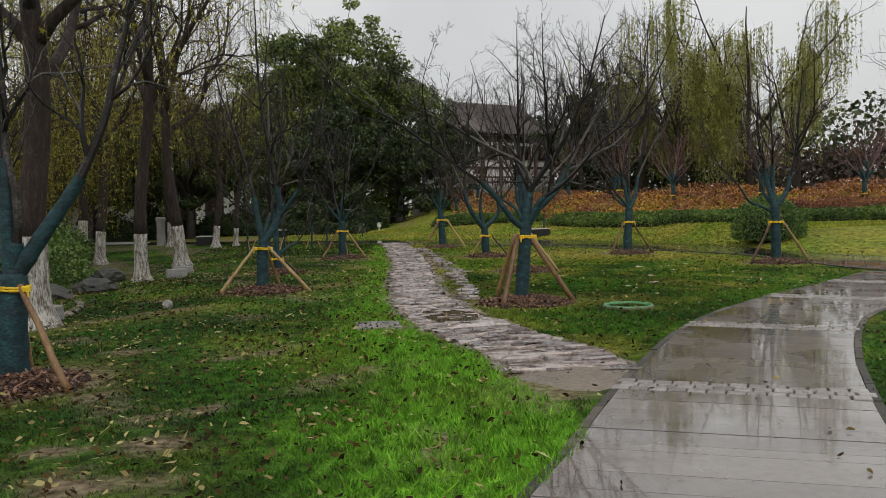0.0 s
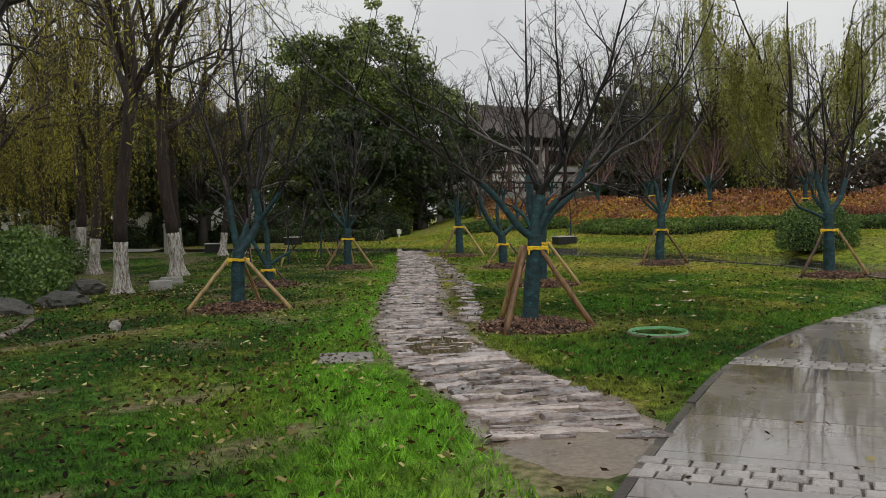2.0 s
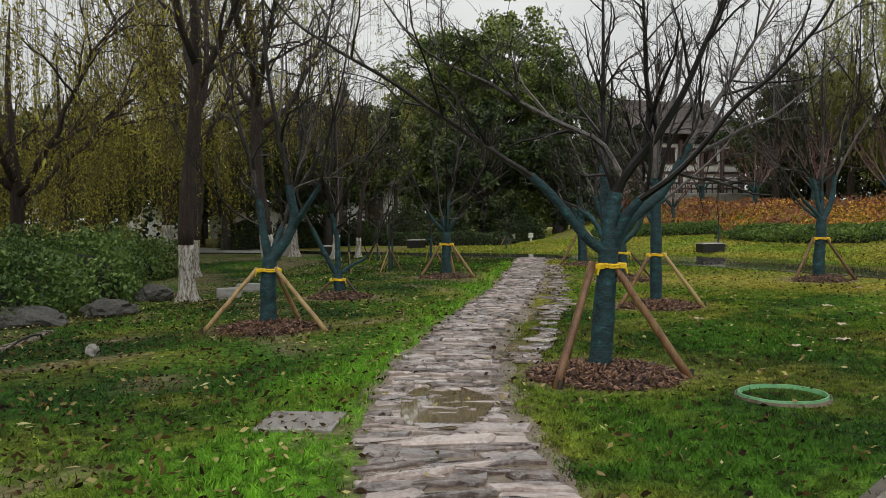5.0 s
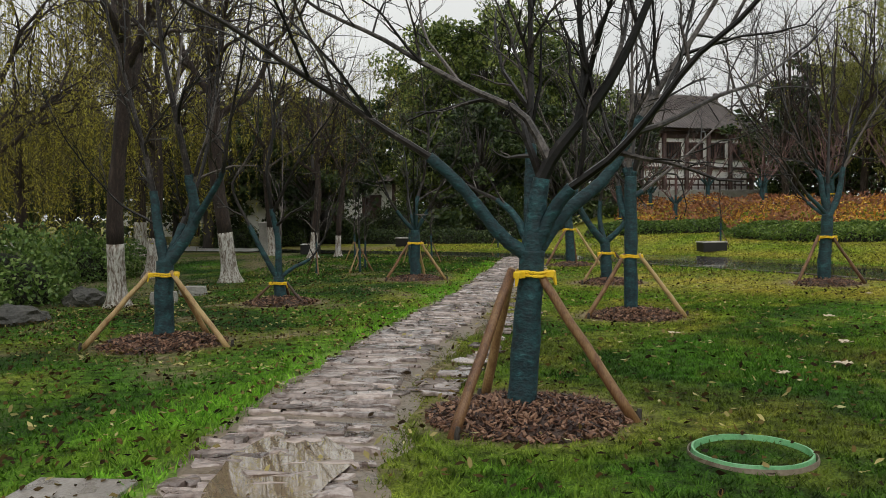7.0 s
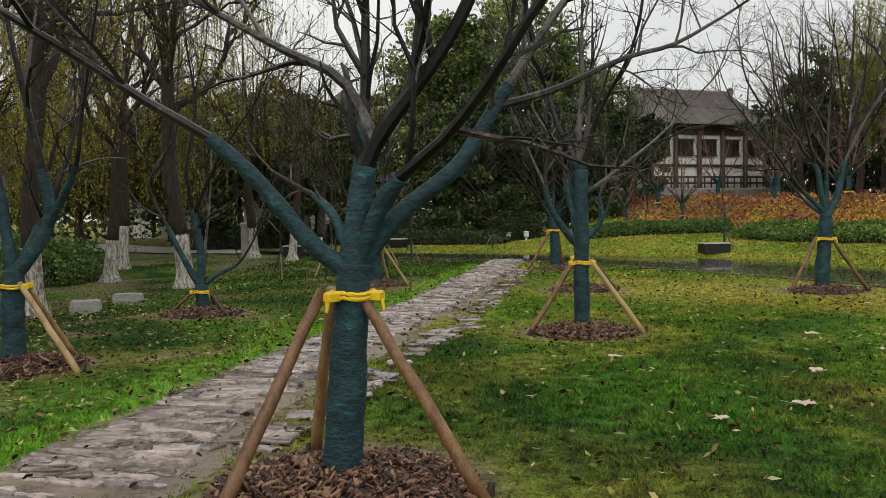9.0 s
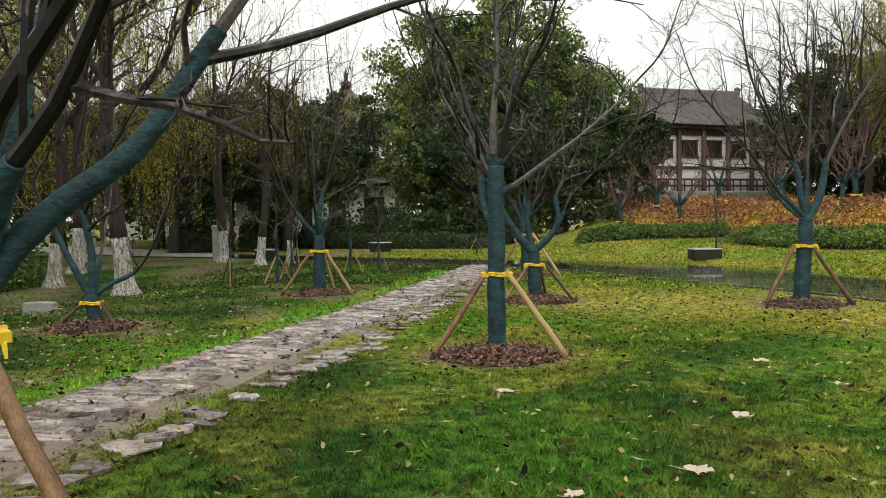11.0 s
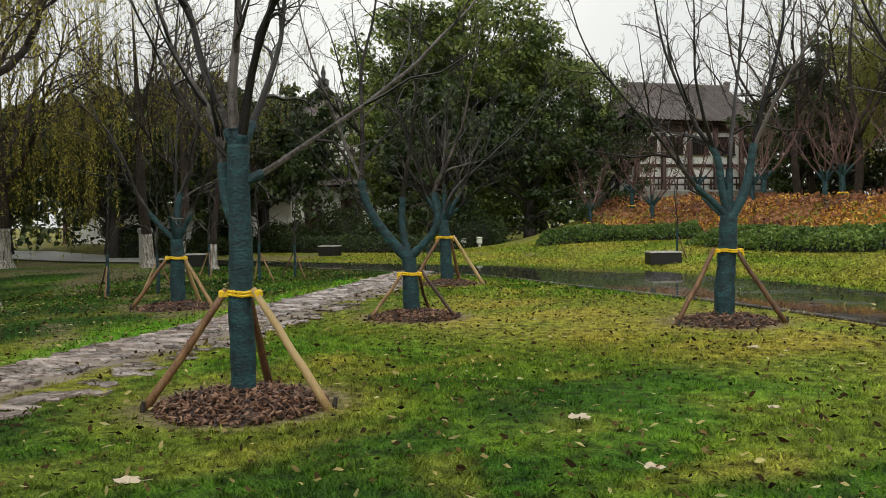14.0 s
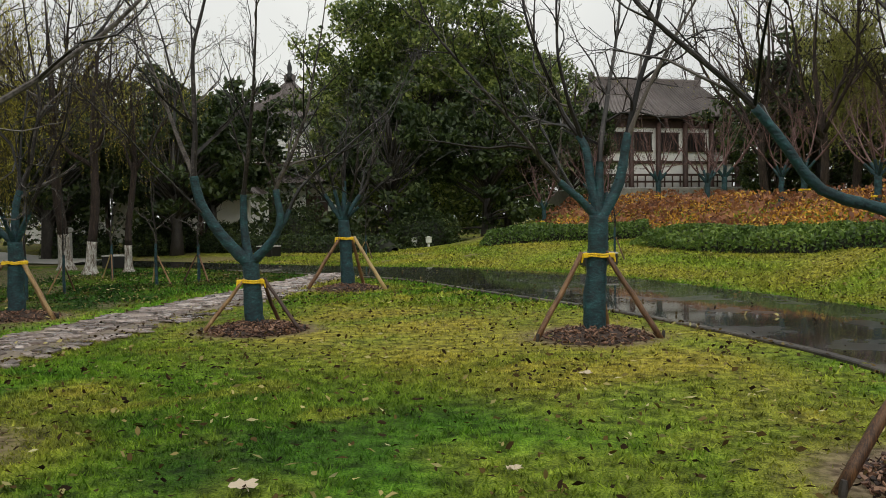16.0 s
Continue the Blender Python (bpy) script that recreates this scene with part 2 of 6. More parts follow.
M_SPRING = leafy("pale_willow_leaves", [(0.22, 0.23, 0.05), (0.38, 0.39, 0.10), (0.56, 0.55, 0.2)], 0.5, 0.55)
M_ORANGE = leafy("orange_shrub_leaves", [(0.20, 0.07, 0.016), (0.48, 0.19, 0.03), (0.70, 0.37, 0.05), (0.78, 0.53, 0.10)], 0.55, 0.3)
M_RUST = leafy("rust_grass", [(0.10, 0.04, 0.022), (0.26, 0.10, 0.05), (0.42, 0.2, 0.09)], 0.6, 0.25)
M_SCRUB = leafy("brown_scrub", [(0.03, 0.022, 0.018), (0.075, 0.052, 0.042), (0.14, 0.10, 0.082)], 0.7, 0.2)
M_HEDGE = leafy("hedge_leaves", [(0.035, 0.07, 0.012), (0.09, 0.16, 0.024), (0.2, 0.28, 0.05)], 0.45, 0.2)
M_BUSH = leafy("bush_leaves", [(0.03, 0.065, 0.014), (0.085, 0.16, 0.03), (0.22, 0.31, 0.08)], 0.4, 0.2)
# near-black filler for hedges and shrubs: their inner shade put into a colour
M_CORE = shader("shaded_inner_core", [(0.008, 0.010, 0.006), (0.016, 0.018, 0.010), (0.025, 0.026, 0.015)], 2.0, 20, 0.95, 0.5, 0.05)
M_WHITE = shader("white_plaster", [(0.72, 0.71, 0.69), (0.81, 0.80, 0.78), (0.85, 0.84, 0.83)], 0.8, 12, 0.85, 0.15, 0.006)
M_WOOD = shader("dark_red_timber", [(0.02, 0.010, 0.008), (0.05, 0.024, 0.018), (0.09, 0.046, 0.036)], 3.0, 30, 0.6, 0.3, 0.006)
M_TILE = shader("grey_roof_tiles", [(0.075, 0.06, 0.057), (0.125, 0.102, 0.098), (0.2, 0.168, 0.162)], 1.5, 20, 0.5, 0.3, 0.01, each=0.3)
M_STONE = shader("grey_stone", [(0.14, 0.13, 0.12), (0.28, 0.27, 0.25), (0.42, 0.4, 0.37)], 3.0, 30, 0.6, 0.7, 0.02)
M_ROCK = shader("dark_garden_rock", [(0.02, 0.02, 0.018), (0.055, 0.053, 0.047), (0.13, 0.12, 0.105)], 2.5, 20, 0.5, 0.9, 0.04)
M_BLACK = shader("black_painted_metal", [(0.004, 0.004, 0.004), (0.008, 0.007, 0.007), (0.016, 0.014, 0.014)], 5.0, 50, 0.5, 0.1, 0.003)
M_BOXTOP = shader("weathered_grey_top", [(0.26, 0.25, 0.23), (0.42, 0.4, 0.37), (0.55, 0.53, 0.5)], 5.0, 50, 0.2, 0.2, 0.003)
M_GREENIRON = shader("green_painted_iron", [(0.09, 0.26, 0.10), (0.16, 0.42, 0.19), (0.27, 0.52, 0.3)], 8.0, 60, 0.4, 0.3, 0.004)
M_WATER = shader("muddy_puddle_water", [(0.16, 0.115, 0.07), (0.22, 0.165, 0.105), (0.29, 0.22, 0.15)], 2.0, 12, 0.02, 0.0, wet=1.0)
M_LAMP = shader("white_enamel", [(0.55, 0.55, 0.53), (0.7, 0.7, 0.68), (0.76, 0.76, 0.75)], 6.0, 50, 0.4, 0.1, 0.002)


# ---- mesh tools ----
class Geo:
    """Vertices and faces gathered for one mesh."""

    def __init__(self):
        self.v, self.f = [], []

    def add(self, verts, faces):
        o = len(self.v)
        self.v.extend(tuple(float(c) for c in p) for p in verts)
        self.f.extend(tuple(i + o for i in q) for q in faces)

    def box(self, cx, cy, cz, sx, sy, sz, turn=0.0, bevel=0.0):
        """A box with chamfered upright and top edges, its centre at cx, cy, cz."""
        c, s = math.cos(turn), math.sin(turn)
        e = min(bevel, sx * 0.45, sy * 0.45, sz * 0.45)
        rings = [(-sz / 2, 0.0), (sz / 2 - e, 0.0), (sz / 2, e)] if e else [(-sz / 2, 0.0), (sz / 2, 0.0)]
        vs = []
        for z, d in rings:
            for px, py in ((-1, -1), (1, -1), (1, 1), (-1, 1)):
                x, y = px * (sx / 2 - d), py * (sy / 2 - d)
                vs.append((cx + c * x - s * y, cy + s * x + c * y, cz + z))
        fs = [(3, 2, 1, 0)]
        for k in range(len(rings) - 1):
            for i in range(4):
                j = (i + 1) % 4
                fs.append((4 * k + i, 4 * k + j, 4 * k + 4 + j, 4 * k + 4 + i))
        t = 4 * (len(rings) - 1)
        fs.append((t, t + 1, t + 2, t + 3))
        self.add(vs, fs)

    def tube(self, pts, rad, k=6, cap=True):
        p = np.asarray(pts, float)
        n = len(p)
        tan = np.gradient(p, axis=0)
        tan /= np.linalg.norm(tan, axis=1)[:, None] + 1e-9
        ref = np.array((1.0, 0, 0)) if abs(tan[0][0]) < 0.8 else np.array((0, 1.0, 0))
        u = ref - tan * (tan @ ref)[:, None]
        u /= np.linalg.norm(u, axis=1)[:, None] + 1e-9
        w = np.cross(tan, u)
        a = np.arange(k) * (2 * math.pi / k)
        r = np.asarray(rad, float)[:, None, None]
        ring = p[:, None, :] + r * (np.cos(a)[None, :, None] * u[:, None, :] + np.sin(a)[None, :, None] * w[:, None, :])
        o = len(self.v)
        self.v.extend(map(tuple, ring.reshape(-1, 3).tolist()))
        for i in range(n - 1):
            b = o + i * k
            for j in range(k):
                j2 = (j + 1) % k
                self.f.append((b + j, b + j2, b + k + j2, b + k + j))
        if cap:
            self.f.append(tuple(o + j for j in range(k - 1, -1, -1)))
            self.f.append(tuple(o + (n - 1) * k + j for j in range(k)))


def mesh_of(name, geo, material, smooth=False):
    me = bpy.data.meshes.new(name)
    me.from_pydata(geo.v, [], geo.f)
    me.materials.append(material)
    if smooth:
        me.polygons.foreach_set("use_smooth", np.ones(len(me.polygons), bool))
    me.update()
    return me


def fast_mesh(name, verts, faces, material):
    """A mesh from arrays: verts (n, 3), faces (m, k)."""
    me = bpy.data.meshes.new(name)
    k = faces.shape[1]
    me.vertices.add(len(verts))
    me.vertices.foreach_set("co", np.ascontiguousarray(verts, np.float32).ravel())
    me.loops.add(faces.size)
    me.loops.foreach_set("vertex_index", np.ascontiguousarray(faces, np.int32).ravel())
    me.polygons.add(len(faces))
    me.polygons.foreach_set("loop_start", np.arange(0, faces.size, k, dtype=np.int32))
    me.polygons.foreach_set("loop_total", np.full(len(faces), k, np.int32))
    me.materials.append(material)
    me.update(calc_edges=True)
    return me


def part(name, geo, material, parent=None, label="", smooth=False):
    me = geo if isinstance(geo, bpy.types.Mesh) else mesh_of(name, geo, material, smooth)
    ob = new(name, me)
    if parent is not None:
        ob.parent = parent
    return tagged(ob, label)


def thing(name, x, y, z, label, category, group="", kind="", turn=0.0):
    ob = new(name)
    ob.empty_display_size = 0.2
    ob.matrix_basis = pose(x, y, z, 0, 0, turn)
    return tagged(ob, label, category, group, kind)


def leaf_arrays(centres, rng, length, width, droop=0.0, flat=0.0):
    """One folded diamond leaf at every centre: arrays of verts and quads."""
    n = len(centres)
    d = rng.normal(size=(n, 3))
    d[:, 2] = d[:, 2] * (1 - flat) - droop
    d /= np.linalg.norm(d, axis=1)[:, None]
    e = rng.normal(size=(n, 3))
    if flat:
        e[:, 2] *= 1 - flat
    e -= d * (e * d).sum(1)[:, None]
    e /= np.linalg.norm(e, axis=1)[:, None]
    s = rng.uniform(0.6, 1.3, n)[:, None]
    up = np.cross(d, e)
    a, b = d * s * length / 2, e * s * width / 2
    fold = up * s * width * 0.18
    v = np.stack((centres - a, centres + b + fold - a * 0.15, centres + a, centres - b + fold - a * 0.15), 1).reshape(-1, 3)
    return v, np.arange(4 * n).reshape(n, 4)


# ---- the plan: ground heights, edges of the paths ----
ROAD_L = [(-4.2, -8.0), (-1.3, 0.0), (0.35, 4.2), (0.73, 5.07), (1.15, 6.2), (1.81, 7.75), (2.76, 9.8), (3.9, 11.5), (5.25, 13.1), (7.15, 15.1), (8.5, 16.7)]
ROAD_R = [(-1.6, -8.0), (1.0, 0.0), (2.5, 4.2), (2.8, 5.0), (3.25, 6.2), (3.9, 7.75), (5.0, 9.9), (5.94, 11.1), (7.2, 12.2), (9.2, 13.5), (10.8, 14.6)]
FAR_N = [(-60, 52), (-30, 43.5), (-10, 37.0), (-2.3, 33.6), (0.6, 32.2), (2.1, 30.3), (4.2, 28.1), (5.1, 27.2), (6.3, 25.6), (7.4, 24.0), (8.1, 22.6), (8.45, 20.0), (8.6, 16.9), (11.0, 14.6), (30, 6)]
FAR_F = [(-60, 55), (-30, 46.3), (-10, 39.2), (-2.8, 36.9), (0.0, 36.6), (3.5, 34.8), (5.2, 33.0), (6.2, 31.6), (8.0, 29.0), (9.0, 27.2), (9.6, 25.0), (10.0, 22.5), (10.9, 20.3), (14.0, 18.3), (30, 12)]
PATH_C = [(6.3, 1.2), (7.4, 1.15), (8.3, 0.97), (9.0, 0.68), (10.0, 0.30), (11.0, 0.02), (12.0, -0.16), (13.7, -0.44), (16.0, -0.63), (19.0, -0.74), (21.5, -0.86), (24.5, -1.1), (27.0, -1.35), (29.0, -1.5), (32.0, -1.85), (34.0, -2.0)]


def path_x(y):
    return np.interp(y, [p[0] for p in PATH_C], [p[1] for p in PATH_C])


def path_half(y):
    return np.interp(y, [6.3, 7.5, 9.5, 12.0, 14.0, 34.0], [0.40, 0.58, 0.55, 0.50, 0.44, 0.48])


def inside(poly, x, y):
    hit = np.zeros(np.shape(x), bool)
    for (x0, y0), (x1, y1) in zip(poly, poly[1:] + poly[:1]):
        if y0 == y1:
            continue
        c = (y0 > y) != (y1 > y)
        hit ^= c & (x < (x1 - x0) * (y - y0) / (y1 - y0) + x0)
    return hit


ROAD_POLY, FAR_POLY = ROAD_L + ROAD_R[::-1], FAR_N + FAR_F[::-1]
ROAD_INNER = [(x + 0.09, y - 0.03) for x, y in ROAD_L] + [(x - 0.07, y + 0.03) for x, y in ROAD_R[::-1]]


def smooth(v):
    v = np.clip(v, 0, 1)
    return v * v * (3 - 2 * v)


def beyond(x, y):
    """Metres beyond the far edge of the asphalt road."""
    fx, fy = [p[0] for p in FAR_F], [p[1] for p in FAR_F]
    return (y - np.interp(x, fx, fy)) * np.interp(x, [0, 4, 9, 13], [1.0, 0.85, 0.62, 0.8])


HEDGE_LINE = [(-0.5, 43.2), (2.0, 43.6), (5.5, 40.8), (7.0, 38.0), (9.0, 36.0), (12.0, 34.6), (16.0, 33.6), (24.0, 31.5), (40.0, 28.0)]


def bank(x, y):
    """Metres behind the line of the hedges."""
    return (y - np.interp(x, [p[0] for p in HEDGE_LINE], [p[1] for p in HEDGE_LINE])) * 0.8


def height(x, y):
    x, y = np.asarray(x, float), np.asarray(y, float)
    s = beyond(x, y)
    mound = smooth((x + 5.0) / 7.0)
    return 0.55 * smooth(s / 7.0) * (0.25 + 0.75 * mound) + 1.2 * mound * smooth((bank(x, y) - 0.3) / 8.0) - 0.2 * smooth((-x - 4.3) / 4.0) * smooth((32 - y) / 6.0)


def gz(x, y):
    return float(height(x, y))


def wob(x, y, f, seed=0.0):
    """Cheap smooth noise in 0..1 from a few sines."""
    return 0.5 + 0.25 * (np.sin(f * x * 1.3 + 1.7 * np.sin(f * y * 0.7 + seed) + seed) + np.sin(f * y * 1.1 + 1.9 * np.sin(f * x * 0.8 + seed * 2) + seed * 1.7))


TREES = {"A": (1.19, 12.72), "B": (-3.35, 15.35), "C": (-3.0, 24.8), "D": (5.4, 24.4), "E": (7.85, 19.6), "F": (-3.9, 19.7), "G": (1.84, 18.68), "H": (1.27, 24.2), "I": (0.0, 30.0), "K": (-3.85, 7.35)}


def masks(x, y):
    """Where the turf is lush, dry, bare, or darker, in part as painted shade."""
    edge = path_x(y) - path_half(y)
    gap = edge - x
    width = np.interp(y, [2, 6, 9, 12, 16, 33], [1.9, 2.3, 1.8, 1.1, 0.75, 0.7]) * (0.75 + 0.5 * wob(x, y, 1.9, 1.0))
    lush = smooth(1.25 - gap / width) * (gap > -0.1) * (y < 33) * (x > -2.6 + 0.5 * wob(x, y, 2.0)) * (0.55 + 0.45 * smooth(wob(x, y, 2.6, 3.0) * 2))
    lush = np.maximum(lush, 0.5 * smooth(beyond(x, y) * 1.5) * smooth(wob(x, y, 0.9, 2.2) * 1.6))
    lush = np.maximum(lush, 0.28 * smooth(wob(x, y, 1.1, 5.0) * 2.2 - 0.9))
    dry = 0.5 * smooth((wob(x, y, 1.5, 4.0) - 0.62) * 4) + 0.45 * smooth((wob(x, y, 3.7, 7.0) - 0.68) * 5)
    right = x - (path_x(y) + path_half(y))
    band = smooth(1.2 - np.abs(y - 25.0 + 0.35 * (x - 2)) / 3.5) * smooth(x * 0.7) * smooth((8 - x) * 0.8)
    dry = np.maximum(dry * (1 - 0.8 * lush), 1.0 * band * (0.45 + 0.8 * wob(x, y, 2.5, 2.0)))
    dry = np.maximum(dry, 0.7 * smooth(1.2 - right / 0.8) * (right > -0.05) * (y > 10) * (y < 33))
    soil = smooth(1.3 - np.abs(np.abs(x - path_x(y)) - path_half(y)) / 0.16) * (y > 6) * (y < 34) * wob(x, y, 3.1, 1.0) * 1.2
    soil = np.maximum(soil, smooth(1.3 - right / 0.45) * (right > -0.1) * (y > 12.5) * (y < 30) * smooth(wob(x, y, 1.6, 4.0) * 2.2 - 0.5))
    soil = np.maximum(soil, smooth((wob(x, y, 2.3, 9.0) - 0.70) * 4) * (x < 0) * 0.7 * wob(x, y, 9.0, 3.0) * 1.5)
    soil = np.maximum(soil, smooth(1.2 - np.hypot((x - 0.75) / 0.55, (y - 6.7) / 0.8)) * (0.5 + wob(x, y, 4.0, 1.0)))
    lush = np.maximum(lush, 0.3 * smooth((y - 20) / 4.0) * smooth(x * 0.7) * wob(x, y, 1.5, 7.0) * 1.4)
    dry = np.maximum(dry, 0.58 * smooth(beyond(x, y) * 1.5) * (0.5 + wob(x, y, 1.3, 6.0)))
    dry = dry * (1 - 0.75 * smooth((9.0 - y) / 3.0) * smooth((0.2 - x) * 2))
    for px, py, pw, pd in ((-2.15, 4.55, 0.7, 0.28), (-1.9, 5.35, 0.45, 0.2), (-1.75, 6.3, 0.3, 0.2), (-2.8, 4.0, 0.6, 0.3), (-2.6, 5.2, 0.3, 0.18), (-3.4, 9.0, 0.4, 0.25)):
        soil = np.maximum(soil, smooth(1.6 - np.hypot((x - px) / pw, (y - py) / pd) - 0.9 * wob(x, y, 7.0, px)))
    for tx, ty in TREES.values():
        r = np.hypot(x - tx, y - ty)
        dry = np.maximum(dry, 0.6 * smooth((1.5 - r) / 0.7))
        soil = np.maximum(soil, smooth((0.95 - r) / 0.3))
    under = smooth((-6.5 - x) / 3.0) * smooth((wob(x, y, 0.8, 3.0) - 0.25) * 3)
    soil = np.maximum(soil, 0.65 * under)
    # dense: darker green turf; the terms falling with x paint shade onto the left
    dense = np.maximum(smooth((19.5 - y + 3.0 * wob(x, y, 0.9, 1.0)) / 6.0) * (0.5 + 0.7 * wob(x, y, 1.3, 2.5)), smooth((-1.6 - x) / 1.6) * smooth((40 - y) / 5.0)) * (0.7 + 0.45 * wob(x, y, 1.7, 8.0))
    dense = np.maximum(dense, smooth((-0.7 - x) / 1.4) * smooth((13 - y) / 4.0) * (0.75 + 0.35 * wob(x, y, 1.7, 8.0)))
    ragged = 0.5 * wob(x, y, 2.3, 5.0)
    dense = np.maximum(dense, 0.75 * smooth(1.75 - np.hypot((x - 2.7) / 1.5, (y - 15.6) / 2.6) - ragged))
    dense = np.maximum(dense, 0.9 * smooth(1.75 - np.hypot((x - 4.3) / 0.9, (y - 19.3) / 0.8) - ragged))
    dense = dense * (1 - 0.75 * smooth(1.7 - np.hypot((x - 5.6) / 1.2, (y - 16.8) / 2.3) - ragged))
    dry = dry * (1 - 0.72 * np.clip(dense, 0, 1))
    return np.clip(lush, 0, 1), np.clip(dry, 0, 1), np.clip(soil, 0, 1), np.clip(dense, 0, 1)


# ---- ground: one sheet to the horizon ----
xs = np.concatenate((-np.geomspace(600, 14, 26), np.arange(-13.6, 13.7, 0.2), np.geomspace(14, 600, 26)))
ys = np.concatenate((-np.geomspace(400, 6.5, 16), np.arange(-6, 44, 0.2), np.geomspace(44.2, 900, 34)))
GX, GY = np.meshgrid(xs, ys)
fx, fy = GX.ravel(), GY.ravel()
rise = height(fx, fy) + (0.012 * wob(fx, fy, 4.0, 2.0) + 0.02 * wob(fx, fy, 1.1, 6.0) - 0.03) * (~inside(ROAD_POLY, fx, fy))
nx, ny = len(xs), len(ys)
ii, jj = np.meshgrid(np.arange(nx - 1), np.arange(ny - 1))
q = (jj * nx + ii).ravel()
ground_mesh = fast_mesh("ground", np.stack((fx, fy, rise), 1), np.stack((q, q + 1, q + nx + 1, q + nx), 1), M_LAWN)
# 'dense' holds dark green patches plus the shade painted on the left
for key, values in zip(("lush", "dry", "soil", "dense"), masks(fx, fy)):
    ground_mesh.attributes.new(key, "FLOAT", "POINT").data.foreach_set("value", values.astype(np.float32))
ground_mesh.polygons.foreach_set("use_smooth", np.ones(len(ground_mesh.polygons), bool))
ground = tagged(new("ground", ground_mesh), "patchy green lawn with straw-coloured and muddy spots", "lawn", kind="structure")


def resample(line, n):
    p = np.array(line, float)
    d = np.concatenate(([0], np.cumsum(np.hypot(*np.diff(p, axis=0).T))))
    t = np.linspace(0, d[-1], n)
    return np.stack((np.interp(t, d, p[:, 0]), np.interp(t, d, p[:, 1])), 1)


def rounded(line, times=2):
    """Cut the corners of a polyline."""
    p = np.array(line, float)
    for _ in range(times):
        a, b = p[:-1] * 0.75 + p[1:] * 0.25, p[:-1] * 0.25 + p[1:] * 0.75
        p = np.concatenate((p[:1], np.stack((a, b), 1).reshape(-1, 2), p[-1:]))
    return p


def ribbon(left, right, n, lift, across=4):
    a, b = resample(left, n), resample(right, n)
    g = Geo()
    vs = []
    for k in range(across + 1):
        p = a + (b - a) * k / across
        z = height(p[:, 0], p[:, 1]) + lift
        vs.append(np.column_stack((p, z)))
    v = np.stack(vs, 1).reshape(-1, 3)
    w = across + 1
    fs = [(i * w + k, i * w + k + 1, (i + 1) * w + k + 1, (i + 1) * w + k) for i in range(n - 1) for k in range(across)]
    g.add(v, [f[::-1] for f in fs])
    return g


asphalt_n, asphalt_f = rounded(FAR_N), rounded(FAR_F)
asphalt_road = tagged(part("asphalt_road", ribbon(asphalt_n, asphalt_f, 160, 0.012), M_ASPH, smooth=True), "dark wet asphalt road curving past the lawn", "road", kind="structure")
pale_n, pale_f = [(-40.0, 46.0), (-24.0, 41.5), (-17.5, 38.6), (-13.6, 37.9)], [(-42.0, 53.0), (-26.0, 47.5), (-19.5, 43.5), (-14.2, 40.6)]
tagged(part("pale_pavement", ribbon(pale_n, pale_f, 60, 0.035), M_PALE, smooth=True), "pale wet stone pavement beside the road", "pavement", kind="structure")
road_l, road_r = rounded(ROAD_L, 1), rounded(ROAD_R, 1)
concrete_walk = tagged(part("concrete_walk", ribbon(road_l, road_r, 120, 0.006), M_KERB), "wet stone walkway with granite sett bands", "walkway", kind="structure")


# ---- trees ----
def heading(az, lean):
    a, b = radians(az), radians(lean)
    return np.array((math.cos(a) * math.sin(b), math.sin(a) * math.sin(b), math.cos(b)))


def bend(start, az, lean0, lean1, length, rng, n=9, wig=5.0, sag=0.0):
    """Points of a limb that turns from one lean to another."""
    p, pts = np.array(start, float), [np.array(start, float)]
    a = az
    for i in range(n):
        f = (i + 0.5) / n
        a += rng.normal() * wig
        p = p + heading(a, lean0 + (lean1 - lean0) * f + rng.normal() * wig) * (length / n) - np.array((0, 0, sag * f))
        pts.append(p)
    return np.array(pts)


def shoots(g, pts, rad, rng, level, count, ratio, first=0.25, spread=(28, 62), kids=(5, 3), up=0.35, least=0.0025):
    """Side shoots along a limb, and theirs in turn."""
    total = np.linalg.norm(np.diff(pts, axis=0), axis=1).sum()
    for i in range(count):
        f = first + (1 - first) * (i + rng.random()) / count
        k = f * (len(pts) - 1)
        a = min(int(k), len(pts) - 2)
        p = pts[a] + (pts[a + 1] - pts[a]) * (k - a)
        along = pts[a + 1] - pts[a]
        along = along / np.linalg.norm(along)
        side = rng.normal(size=3)
        side -= along * (side @ along)
        side /= np.linalg.norm(side)
        t = radians(rng.uniform(*spread))
        d = along * math.cos(t) + side * math.sin(t)
        d[2] += up * rng.random()
        d /= np.linalg.norm(d)
        r0 = max(least, np.interp(k, range(len(rad)), rad) * rng.uniform(0.5, 0.76))
        ln = total * ratio * rng.uniform(0.55, 1.15) * (1.1 - 0.55 * f)
        m = 5 if level else 3
        q = [p]
        for _ in range(m):
            d = d + rng.normal(size=3) * 0.21 + np.array((0, 0, 0.05 * up))
            d /= np.linalg.norm(d)
            q.append(q[-1] + d * ln / m)
        q = np.array(q)
        rr = np.linspace(r0, max(least * 0.7, r0 * 0.3), m + 1)
        g.tube(q, rr, 4 if r0 > 0.008 else 3, cap=False)
        if level:
            shoots(g, q, rr, rng, level - 1, kids[0], 0.52, 0.2, spread, kids[1:] + (2,), up, least)


